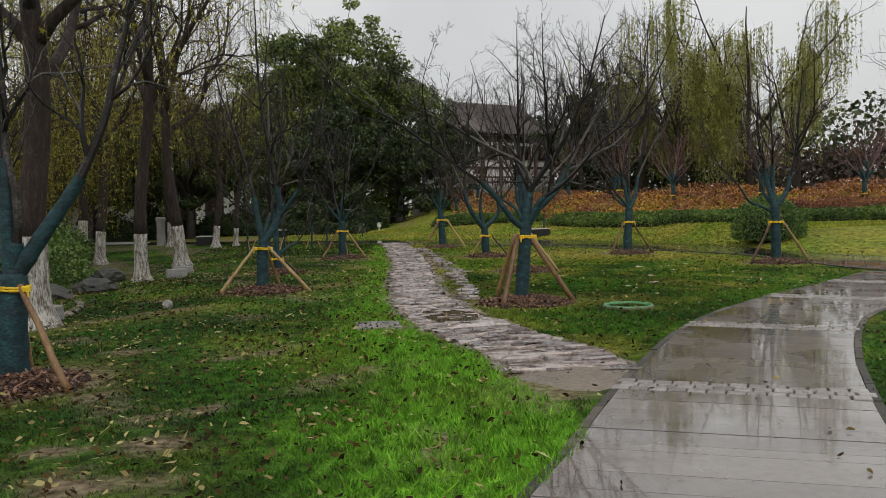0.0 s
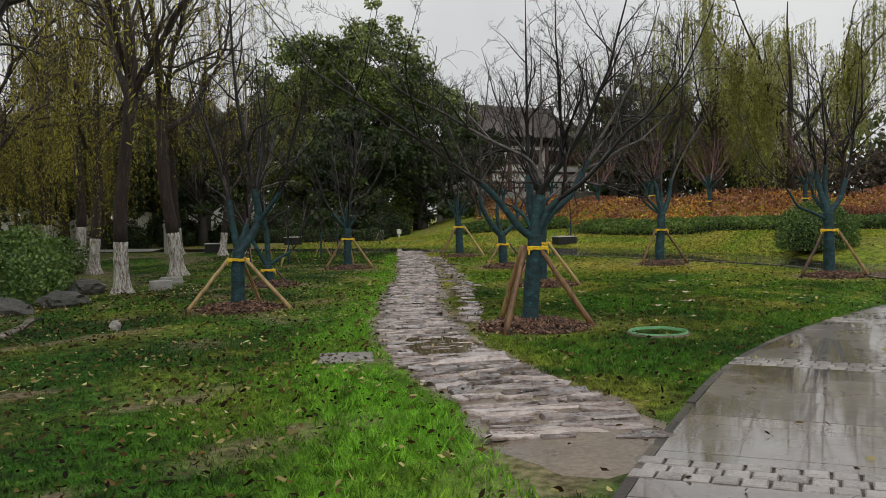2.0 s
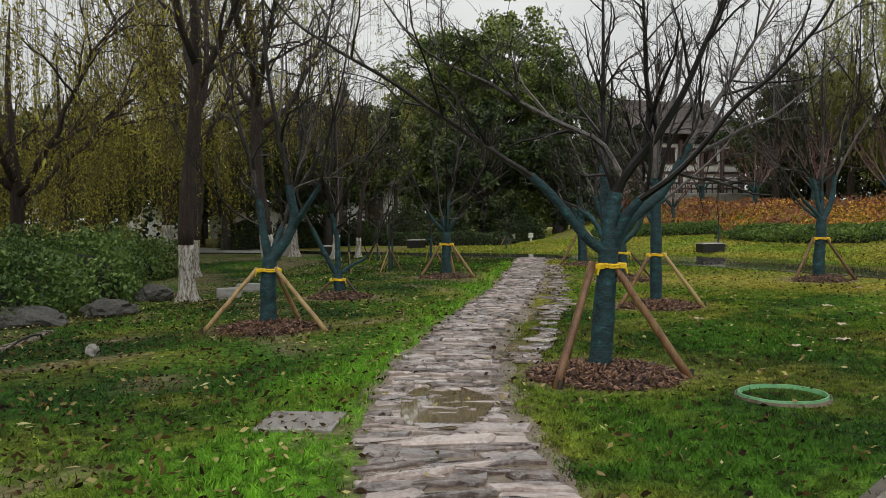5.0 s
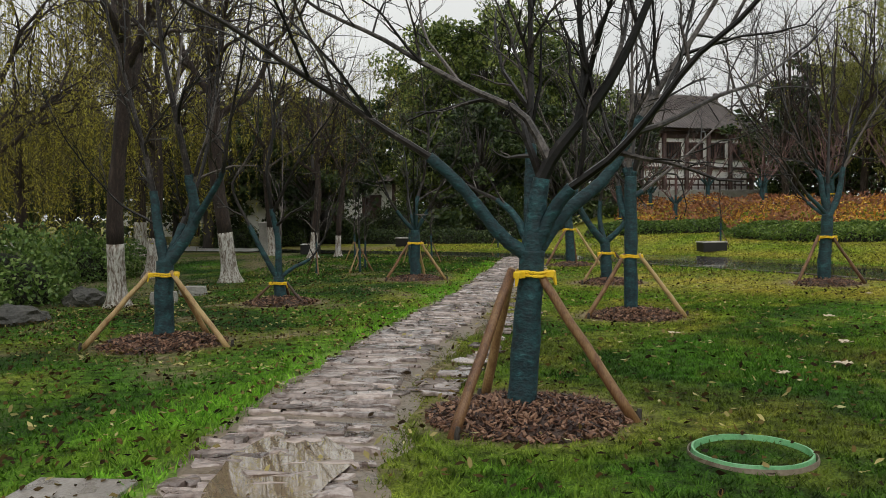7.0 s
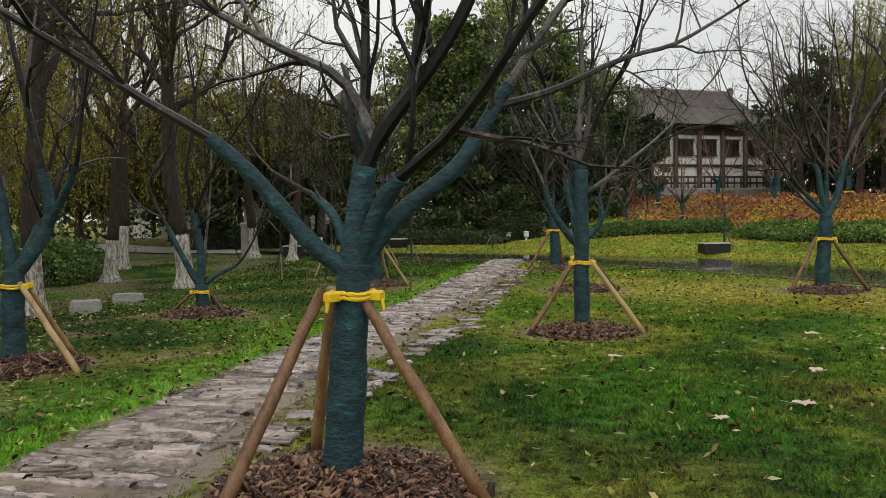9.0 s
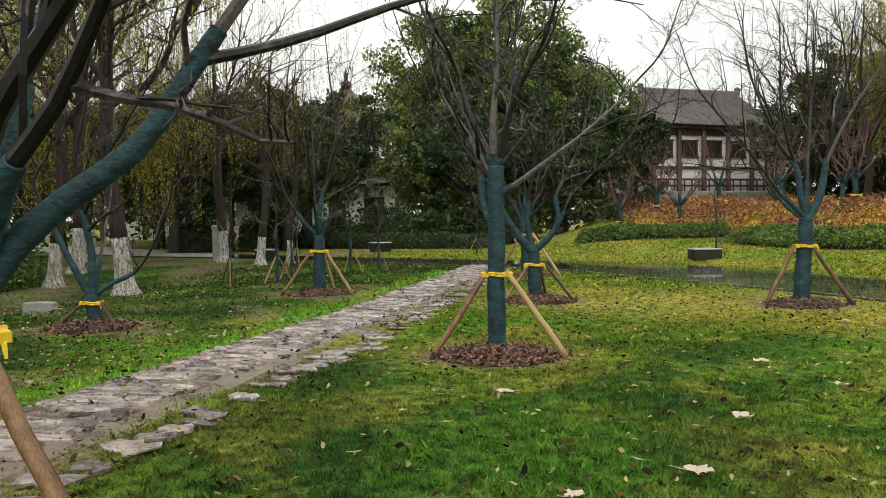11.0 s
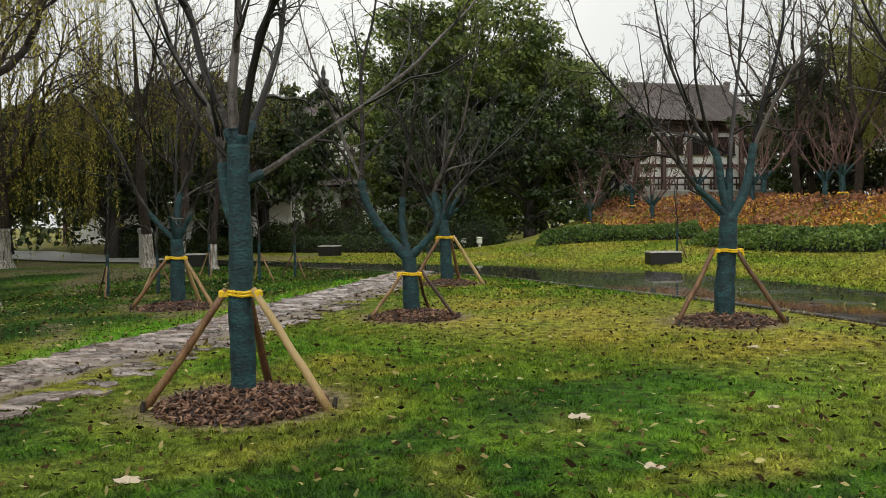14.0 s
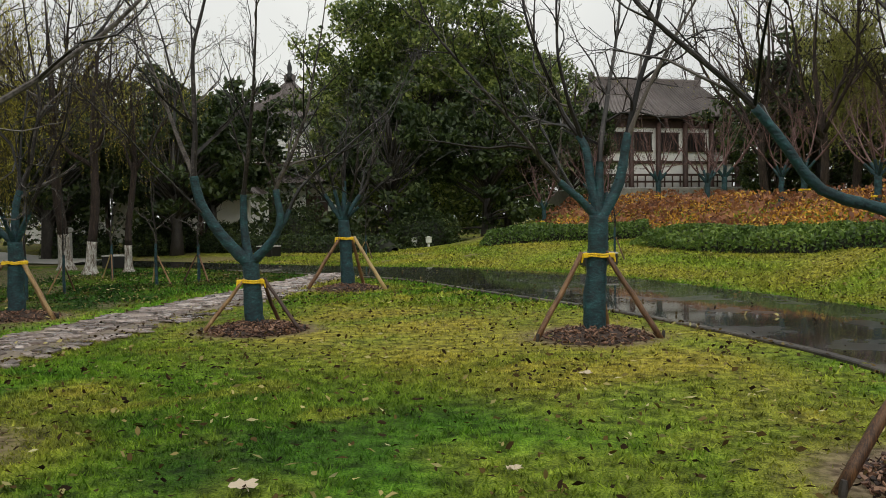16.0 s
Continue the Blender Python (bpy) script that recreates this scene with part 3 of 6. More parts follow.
def ribbed(pts, rad, rng, step=0.05):
    """Resample a limb finely, with the swellings of a wound bandage."""
    p, r = np.array(pts), np.array(rad)
    d = np.concatenate(([0], np.cumsum(np.linalg.norm(np.diff(p, axis=0), axis=1))))
    t = np.arange(0, d[-1] + step * 0.5, step / 2)
    q = np.stack([np.interp(t, d, p[:, k]) for k in range(3)], 1)
    w = np.interp(t, d, r) * (1.05 + 0.012 * (np.arange(len(t)) % 2) + rng.normal(size=len(t)) * 0.022 + 0.03 * np.sin(np.arange(len(t)) * 0.7 + rng.random() * 6))
    return q, w


def stake_parts(tree, strap_h, trunk_r, azimuths, rng, foot_r=0.02, reach=0.0):
    reach = reach or 0.42 + 0.4 * strap_h
    for i, az in enumerate(azimuths):
        g = Geo()
        a = radians(az)
        rr = reach * (0.72 if i == 2 else rng.uniform(0.96, 1.04))
        foot, top = np.array((rr * math.cos(a), rr * math.sin(a), -0.03)), np.array((trunk_r * 1.3 * math.cos(a), trunk_r * 1.3 * math.sin(a), strap_h + 0.03))
        ln = [foot + (top - foot) * f + rng.normal(size=3) * 0.0035 for f in np.linspace(0, 1, 7)]
        g.tube(ln, np.linspace(foot_r * 1.25, foot_r, 7), 8)
        st = part("stake", g, M_STAKE, tree, "peeled wooden support pole", smooth=True)
        p = Geo()
        side = np.array((-math.sin(a), math.cos(a), 0)) * 0.05
        b = foot + side
        p.tube([b + (0, 0, -0.02), b + (0.005, 0, 0.05), b + (0.012, 0.004, 0.1)], [0.02, 0.021, 0.016], 6)
        part("peg", p, M_BARK, st, "dark ground peg")


def strap_part(tree, strap_h, trunk_r, azimuths, centre=(0, 0)):
    g = Geo()
    n = 20
    for dz in (-0.012, 0.012):
        ring = [(centre[0] + (trunk_r + 0.018) * math.cos(2 * math.pi * i / n), centre[1] + (trunk_r + 0.018) * math.sin(2 * math.pi * i / n), strap_h + dz + 0.006 * math.sin(i)) for i in range(n + 1)]
        g.tube(ring, [0.012] * (n + 1), 6)
    for az in azimuths:
        a = radians(az)
        c = np.array((centre[0] + (trunk_r + 0.045) * math.cos(a), centre[1] + (trunk_r + 0.045) * math.sin(a), strap_h))
        g.box(*c, 0.07, 0.06, 0.05, a, 0.012)
        g.tube([c, c + (0.03 * math.cos(a), 0.03 * math.sin(a), -0.03), c + (0.04 * math.cos(a), 0.04 * math.sin(a), -0.08)], [0.018, 0.014, 0.008], 4)
    part("strap", g, M_STRAP, tree, "bright yellow tie strap", smooth=False)


class StakedTree:
    """A bare young tree, its trunk and lower limbs wound in teal cloth, tied to three stakes.
    Limbs are lines of (lean, length) steps along one azimuth; further limbs may grow from them."""

    def __init__(self, x, y, trunk_r, fork, seed, lean=(0.0, 0.0), group="staked lawn trees", label="", wood=None, twigs=(5, 3), dense=7):
        self.rng = np.random.default_rng(seed)
        self.r, self.fork, self.lean, self.twigs, self.dense = trunk_r, fork, lean, twigs, dense
        self.wood = wood or M_TWIG
        self.ob = thing("staked_tree", x, y, gz(x, y), label or "bare young tree in teal trunk wrap, tied to wooden stakes", "tree", group)
        self.wrap, self.bare, self.lines = Geo(), Geo(), {}
        trunk = np.array([(lean[0] * f, lean[1] * f, -0.05 + (fork + 0.05) * f) for f in np.linspace(0, 1, 9)])
        trunk[1:-1, :2] += self.rng.normal(size=(7, 2)) * 0.007
        self.wrap.tube(*ribbed(trunk, np.linspace(trunk_r * 1.16, trunk_r * 0.94, 9), self.rng, 0.15), 16)
        self.lines["trunk"] = (trunk, np.linspace(trunk_r, trunk_r * 0.8, 9))

    def limb(self, name, az, r, wound, *steps, on=("trunk", 1.0), tail=1.15, kinds=2):
        """Grow one limb from a share of the length of another; wound: metres of cloth on it."""
        rng = self.rng
        line, thick = self.lines[on[0]]
        k = on[1] * (len(line) - 1)
        a = min(int(k), len(line) - 2)
        start = line[a] + (line[a + 1] - line[a]) * (k - a)
        if on == ("trunk", 1.0):
            start = start - np.array((0, 0, 0.05))
        pts, p, az_now = [start], start, az
        for lean, length in steps + ((steps[-1][0] * 0.55, tail),):
            n = max(1, int(round(length / 0.16)))
            for _ in range(n):
                az_now += rng.normal() * 2.5
                p = p + heading(az_now, lean + rng.normal() * 4.0) * length / n
                pts.append(p)
        pts = np.array(pts)
        d = np.concatenate(([0], np.cumsum(np.linalg.norm(np.diff(pts, axis=0), axis=1))))
        soft = pts.copy()
        soft[1:-1] = pts[1:-1] * 0.5 + (pts[:-2] + pts[2:]) * 0.25
        pts = soft
        rad = np.maximum(r * 0.92 * (1 - 0.9 * (d / d[-1]) ** 0.6), 0.0035)
        self.lines[name] = (pts, rad)
        k = int(np.searchsorted(d, wound))
        if wound > 0:
            self.wrap.tube(*ribbed(pts[:k + 1], rad[:k + 1] * 1.1 + 0.004, rng), 12)
            self.bare.tube(pts[k - 1:], rad[k - 1:], 7)
        else:
            self.bare.tube(pts, rad, 7)
        first = min(0.6, max(0.14, wound / d[-1] * 0.9))
        if kinds:
            shoots(self.bare, pts, rad, rng, 2, self.dense, 0.34, first, kids=self.twigs, least=0.002)
            for f, side in ((0.42, 1), (0.62, -1))[:kinds]:
                a = max(k, int(f * (len(pts) - 1)))
                if a > len(pts) - 3:
                    continue
                up = math.degrees(math.acos(max(-1, min(1, (pts[a + 1] - pts[a])[2] / np.linalg.norm(pts[a + 1] - pts[a])))))
                q = bend(pts[a], az + side * rng.uniform(25, 80), up * 0.5 + rng.uniform(10, 26), up * 0.5 + rng.uniform(0, 24), d[-1] * rng.uniform(0.3, 0.46), rng, 8, 7.5)
                qr = rad[a] * 0.7 * (1 - np.linspace(0, 1, 9) ** 0.8 * 0.86)
                self.bare.tube(q, qr, 6)
                shoots(self.bare, q, qr, rng, 2, max(3, self.dense - 2), 0.42, 0.15, kids=self.twigs, least=0.002)
        else:
            shoots(self.bare, pts, rad, rng, 1, 5, 0.3, first, kids=(3,), least=0.002)

    def finish(self, strap_h, azimuths, reach=0.0):
        part("trunk_wrap", self.wrap, M_WRAP, self.ob, "teal cloth wound round trunk and limbs", smooth=True)
        part("bare_crown", self.bare, self.wood, self.ob, "wet grey-brown bare branches")
        f = strap_h / self.fork
        strap_part(self.ob, strap_h, self.r * 1.08, azimuths, (self.lean[0] * f, self.lean[1] * f))
        stake_parts(self.ob, strap_h, self.r, azimuths, self.rng, 0.031 if strap_h > 0.95 else 0.027 if strap_h > 0.7 else 0.021, reach)
        return self.ob


def mulch_bed(x, y, r, seed, chips=700):
    rng = np.random.default_rng(seed)
    bed = thing("mulch_bed", x, y, gz(x, y), "low mound of brown bark mulch round a tree trunk", "mulch", "mulch beds")
    g = Geo()
    rings, n = 5, 28
    vs = [(0, 0, 0.085)]
    for k in range(1, rings + 1):
        for i in range(n):
            a = 2 * math.pi * i / n
            q = r * k / rings * (1 + 0.1 * math.sin(3 * a + seed) + 0.07 * math.sin(7 * a + seed * 2))
            vs.append((q * math.cos(a), q * math.sin(a), 0.085 * (1 - (k / rings) ** 2) - (0.03 if k == rings else 0) + rng.normal() * 0.006))
    fs = [(0, 1 + i, 1 + (i + 1) % n) for i in range(n)]
    for k in range(rings - 1):
        o = 1 + k * n
        fs += [(o + i, o + n + i, o + n + (i + 1) % n, o + (i + 1) % n) for i in range(n)]
    g.add(vs, fs)
    part("soil", g, M_MULCHSOIL, bed, smooth=True)
    c = Geo()
    for _ in range(chips):
        a, q = rng.uniform(0, 2 * math.pi), r * math.sqrt(rng.random()) * 1.08
        s = rng.uniform(0.015, 0.07)
        c.box(q * math.cos(a), q * math.sin(a), 0.09 * max(0, 1 - (q / r) ** 2) + rng.uniform(0.0, 0.025), s, min(s * rng.uniform(0.15, 0.5), 0.022), rng.uniform(0.004, 0.012), rng.uniform(0, 3.1))
    me = mesh_of("bark_mulch", c, M_CHIP)
    tilt = rng.normal(size=(len(c.v) // 8, 2)) * 0.45
    co = np.array(c.v).reshape(-1, 8, 3)
    mid = co.mean(1)
    co[:, :, 2] += (co[:, :, 0] - mid[:, None, 0]) * tilt[:, None, 0] + (co[:, :, 1] - mid[:, None, 1]) * tilt[:, None, 1]
    me.vertices.foreach_set("co", co.astype(np.float32).ravel())
    tagged(part("bark_mulch", me, M_CHIP, bed), kind="stuff")
    return bed


SIDES = (-140, -5, 80)
def lawn_tree(key, trunk_r, fork, lean, seed, **more):
    return StakedTree(*TREES[key], trunk_r, fork, seed, lean, **more)


# the tree beside the manhole
t = lawn_tree("A", 0.09, 1.16, (0.08, 0.02), 40, twigs=(6, 4), dense=9)
t.limb("low", 204, 0.048, 0.9, (62, 0.22), (37, 0.26), (39, 0.39), (56, 0.85), (56, 0.58), (60, 0.69), (58, 0.61))
t.limb("stub", 159, 0.036, 0.5, (17, 0.27), (48, 0.24), (69, 0.40), tail=0.3, kinds=0)
t.limb("mid", 100, 0.062, 0.78, (20, 0.20), (22, 0.55), (12, 0.29), (6, 0.47), (2, 0.55))
t.limb("lead", 5, 0.078, 0.56, (14, 0.28), (4, 0.30), (31, 0.24), (42, 0.39), (28, 0.46), (29, 0.30), (23, 0.42))
t.limb("dark", 169, 0.042, 0, (28, 0.37), (59, 0.41), (61, 0.66), (64, 0.53), (62, 0.39), on=("lead", 0.22))
t.limb("rise", 209, 0.04, 0, (-5, 0.38), (9, 0.29), (1, 0.52), on=("lead", 0.31))
t.limb("right", 28, 0.058, 1.3, (38, 0.24), (42, 0.22), (60, 0.34), (34, 0.28), (33, 0.28), (32, 0.47), (40, 0.48), (34, 0.42))
t.limb("long", 44, 0.03, 0, (74, 0.5), (70, 0.5), (74, 0.44), (66, 0.55), (63, 0.46), on=("right", 0.32))
t.limb("inner", -16, 0.052, 0.5, (24, 0.30), (34, 0.28), (60, 0.34), (48, 0.50), (38, 0.40), (60, 0.28), (46, 0.5))
t.finish(1.0, (-116, -6, 128))

# the two trees across the slate path
t = lawn_tree("B", 0.098, 0.94, (0.03, 0.01), 41)
t.limb("stub", 174, 0.062, 0.82, (10, 0.44), (6, 0.42), (10, 0.43), (20, 0.92), (20, 0.65))
t.limb("lead", 34, 0.075, 1.0, (37, 0.40), (23, 0.29), (-7, 0.46), (-11, 0.52), (-9, 0.78), (-6, 0.64), (-3, 0.70))
t.limb("mid", 74, 0.05, 0.5, (26, 0.55), (27, 0.44), (21, 0.82), (13, 0.85))
t.limb("out", -11, 0.042, 0.7, (42, 0.44), (43, 0.35), (14, 0.59), (24, 0.91), on=("lead", 0.1))
t.limb("twig", 204, 0.02, 0, (60, 0.46), (35, 0.60), (38, 0.41), on=("stub", 0.12), kinds=1)
t.finish(0.78, (-139, -12, 70), 0.92)
t = lawn_tree("F", 0.088, 0.43, (-0.03, -0.01), 45, twigs=(5, 3))
t.limb("left", 204, 0.048, 1.0, (30, 0.67), (26, 0.53), (24, 0.57), (-33, 0.83), (-4, 0.93))
t.limb("mid", 54, 0.058, 1.05, (2, 0.57), (-4, 0.47), (-10, 0.76), (10, 0.95), (-9, 1.0))
t.limb("right", -6, 0.036, 0, (29, 0.64), (29, 0.53), (42, 0.99), on=("mid", 0.24))
t.limb("low", 29, 0.034, 0.55, (52, 0.35), (72, 0.29), (29, 0.62), (24, 0.51))
t.limb("back", 110, 0.04, 0.6, (34, 0.6), (24, 0.7), (14, 0.9))
t.finish(0.32, (-140, -20, 90))
t = lawn_tree("C", 0.1, 1.1, (0.01, 0.0), 42, twigs=(5, 3))
t.limb("left", 207, 0.045, 0.55, (44, 0.45), (31, 0.55), (16, 0.50), (26, 0.65), (44, 0.7))
t.limb("mid", 57, 0.062, 0.7, (0, 0.66), (25, 0.60), (6, 0.87), (-7, 0.87))
t.limb("right", -3, 0.042, 0.45, (32, 0.58), (29, 0.66), (34, 0.58), (16, 0.80))
t.limb("back", 130, 0.04, 0.35, (30, 0.9), (14, 0.80), (34, 0.8))
t.limb("fore", -80, 0.036, 0.35, (36, 0.7), (30, 0.6), (24, 0.7))
t.finish(0.8, SIDES)

# the tall-wrapped tree in the middle of the lawn
t = lawn_tree("G", 0.08, 1.92, (0.0, 0.01), 46)
t.limb("left", 177, 0.05, 0.14, (19, 0.38), (23, 0.44), (16, 0.39), (41, 0.31), (30, 0.49))
t.limb("mid", 47, 0.056, 0.18, (-6, 0.36), (3, 0.42), (0, 0.47), (4, 0.56))
t.limb("right", -23, 0.05, 0.12, (16, 0.42), (21, 0.50), (34, 0.51), (21, 0.45))
t.limb("back", 87, 0.044, 0.2, (40, 0.60), (28, 0.55), (10, 0.57))
t.limb("pale", 32, 0.036, 0.2, (62, 0.22), (55, 0.49), (55, 0.44), (48, 0.45), (45, 0.56), (42, 0.37), on=("trunk", 0.85))
t.limb("thin", 187, 0.024, 0, (45, 0.34), (37, 0.54), (29, 0.38), (33, 0.34), on=("trunk", 0.92), kinds=1)
t.limb("stub", 160, 0.055, 0.5, (26, 0.34), (5, 0.24), (13, 0.44), (32, 0.50), on=("trunk", 0.66))
t.limb("loop", 40, 0.016, 0, (50, 0.15), (150, 0.24), (114, 0.2), (26, 0.13), on=("trunk", 0.85), tail=0.1, kinds=0)
t.finish(0.82, (-145, -4, 97))

# the trees along the asphalt road
t = lawn_tree("D", 0.108, 1.34, (0.07, 0.02), 43)
t.limb("low", 212, 0.044, 0.6, (46, 0.34), (53, 0.29), (38, 0.47), (41, 0.59), (40, 1.08))
t.limb("left", 177, 0.06, 0.9, (8, 0.50), (2, 0.35), (39, 0.45), (20, 0.73), (22, 0.54))
t.limb("second", 227, 0.036, 0, (28, 0.43), (19, 0.53), (2, 0.68), on=("left", 0.24))
t.limb("right", 32, 0.07, 0.9, (32, 0.50), (6, 0.38), (12, 0.51), (16, 0.58), (15, 0.51))
t.limb("mid", 77, 0.055, 0.65, (2, 0.65), (23, 0.68), (23, 0.74), (15, 0.5))
t.limb("outer", -13, 0.036, 0, (22, 0.80), (31, 0.79), (34, 0.59), on=("right", 0.25))
t.limb("fore", 127, 0.038, 0.45, (60, 0.55), (43, 0.52), (31, 0.51), (50, 0.5))
t.finish(0.9, SIDES)
t = lawn_tree("H", 0.1, 0.86, (-0.06, -0.02), 47)
t.limb("bow", 207, 0.078, 1.25, (44, 0.53), (33, 0.35), (13, 0.42), (-5, 0.57), (0, 0.97), (-17, 0.65))
t.limb("high", 177, 0.04, 0, (26, 0.56), (24, 0.95), (19, 0.84), on=("bow", 0.28))
t.limb("whip", 217, 0.022, 0, (42, 0.43), (41, 0.50), (45, 0.62), (48, 0.73), on=("bow", 0.12), kinds=1)
t.limb("mid", 150, 0.055, 0.85, (14, 0.50), (-4, 0.39), (-14, 1.00), (-12, 0.94))
t.limb("right", 2, 0.06, 1.0, (42, 0.48), (23, 0.30), (-17, 0.34), (36, 0.41), (20, 0.85))
t.limb("outer", 42, 0.034, 0.2, (28, 0.63), (50, 0.77), (52, 0.80), on=("right", 0.16))
t.finish(0.6, SIDES)
t = lawn_tree("I", 0.11, 1.34, (-0.06, -0.02), 48)
t.limb("west", 197, 0.05, 0.55, (33, 0.66), (13, 1.0), (25, 0.61), tail=0.6)
t.limb("fore", 232, 0.046, 0.55, (19, 1.0), (18, 0.8), tail=0.6)
t.limb("mid", 77, 0.055, 0.65, (4, 0.97), (9, 1.1), tail=0.6)
t.limb("east", 37, 0.05, 0.55, (34, 0.78), (16, 0.91), (29, 0.8), tail=0.6)
t.limb("low", -3, 0.038, 0.35, (47, 0.9), (63, 1.0), tail=0.5)
t.limb("flat", 207, 0.038, 0.35, (40, 1.1), (69, 0.71), tail=0.5)
t.limb("back", -43, 0.044, 0.4, (34, 1.0), (13, 1.1), tail=0.6)
t.finish(0.98, SIDES)
t = lawn_tree("E", 0.1, 1.32, (-0.04, -0.02), 44)
t.limb("reach", 202, 0.034, 1.3, (66, 0.40), (72, 0.24), (72, 0.27), (37, 0.25), (43, 0.24), (48, 0.33), (45, 0.27), (40, 0.25), on=("trunk", 0.88))
t.limb("lead", 150, 0.068, 0.85, (18, 0.50), (14, 0.41), (8, 0.32), (6, 0.38), (5, 0.63))
t.limb("mid", 87, 0.068, 0.9, (12, 0.56), (-5, 0.81), (8, 0.80))
t.limb("right", 17, 0.062, 0.85, (43, 0.46), (19, 0.57), (12, 0.76), (7, 0.6))
t.limb("back", 117, 0.048, 0.5, (44, 0.55), (16, 0.51), (25, 0.68))
t.finish(0.95, (-158, -20, 80), 0.78)

# the tree at the lawn's near corner
t = lawn_tree("K", 0.115, 0.98, (0.04, 0.0), 49)
t.limb("right", 10, 0.078, 1.0, (32, 0.50), (32, 0.57), (22, 0.53), (13, 0.55), (17, 0.45), (11, 0.59))
t.limb("left", 165, 0.062, 0.2, (-12, 0.49), (4, 0.30), (16, 0.39), (-1, 0.74), (3, 0.73))
t.limb("post", 150, 0.078, 0.95, (8, 0.42), (1, 0.50), (4, 0.59), (6, 0.88))
t.limb("back", 120, 0.052, 0.5, (54, 0.8), (34, 0.78), (23, 0.80))
t.finish(0.85, (-28, -150, 100))

for i, (key, (tx, ty)) in enumerate(TREES.items()):
    mulch_bed(tx + 0.05, ty - 0.1, 0.66 if key in "AB" else 0.58, 11 + i, 2600 if key in "AG" else 1500 if key in "BKEH" else 700)

# bare trees on the bank behind the hedge
t = StakedTree(3.3, 46.5, 0.09, 0.9, 77, group="bank trees", label="bare reddish young tree in teal wrap on the bank", wood=M_REDTWIG, twigs=(4, 3), dense=5)
for i, (az, lean) in enumerate(((10, 42), (75, 20), (130, 38), (200, 46), (265, 24), (320, 40))):
    t.limb("limb%d" % i, az, 0.05, 0.45, (lean, 0.8), (lean * 0.8, 0.8), (lean * 0.7, 0.6), tail=0.5)
bank_tree = t.finish(0.34, SIDES)
for bx, by, turn, size in ((6.9, 45.5, 70, 1.05), (11.5, 41.5, 150, 1.1), (15.5, 40.5, 210, 1.15), (9.2, 44.5, 300, 0.95), (19.5, 38.5, 20, 1.2), (0.8, 47.5, 110, 0.85), (24.0, 39.0, 260, 1.2), (13.0, 47.0, 45, 1.2), (18.0, 46.0, 95, 1.25), (7.6, 50.0, 15, 1.15), (10.4, 49.0, 140, 1.25), (5.0, 51.0, 230, 1.1), (2.2, 51.0, 330, 1.0), (22.0, 43.0, 60, 1.3), (27.5, 42.0, 170, 1.3)):
    copy_thing(bank_tree, pose(bx, by, gz(bx, by), 0, 0, turn) @ Matrix.Scale(size, 4))


def sapling(x, y, seed, tall=2.3):
    """A thin young tree in a teal sleeve with one prop."""
    rng = np.random.default_rng(seed)
    tree = thing("sapling", x, y, gz(x, y), "slender sapling in a teal sleeve with a short prop", "tree", "saplings")
    w, b = Geo(), Geo()
    w.tube(*ribbed([(0, 0, -0.03), (0.01, 0, 0.4), (0.0, 0.01, 0.85)], [0.033, 0.031, 0.028], rng), 8)
    p = bend((0, 0, 0.8), 30, 3, 6, tall - 0.8, rng, 6)
    r = np.linspace(0.024, 0.006, 7)
    b.tube(p, r, 5)
    shoots(b, p, r, rng, 1, 8, 0.6, 0.05, kids=(5,))
    part("trunk_wrap", w, M_WRAP, tree, smooth=True)
    part("bare_crown", b, M_TWIG, tree)
    for az in (-60, 160):
        g = Geo()
        a = radians(az)
        g.tube([(0.35 * math.cos(a), 0.35 * math.sin(a), -0.02), (0.03 * math.cos(a), 0.03 * math.sin(a), 0.6)], [0.02, 0.016], 6)
        part("stake", g, M_STAKE, tree)
    return tree


first = sapling(-6.4, 27.3, 5)
for sx, sy, turn, size in ((-5.2, 27.3, 80, 1.0), (-4.8, 30.6, 200, 1.05), (-5.5, 28.6, 290, 0.9), (-4.4, 31.6, 40, 1.0), (-7.0, 31.9, 10, 1.0), (4.5, 36.9, 160, 1.0), (-3.9, 40.5, 30, 0.9)):
    copy_thing(first, pose(sx, sy, gz(sx, sy), 0, 0, turn) @ Matrix.Scale(size, 4))


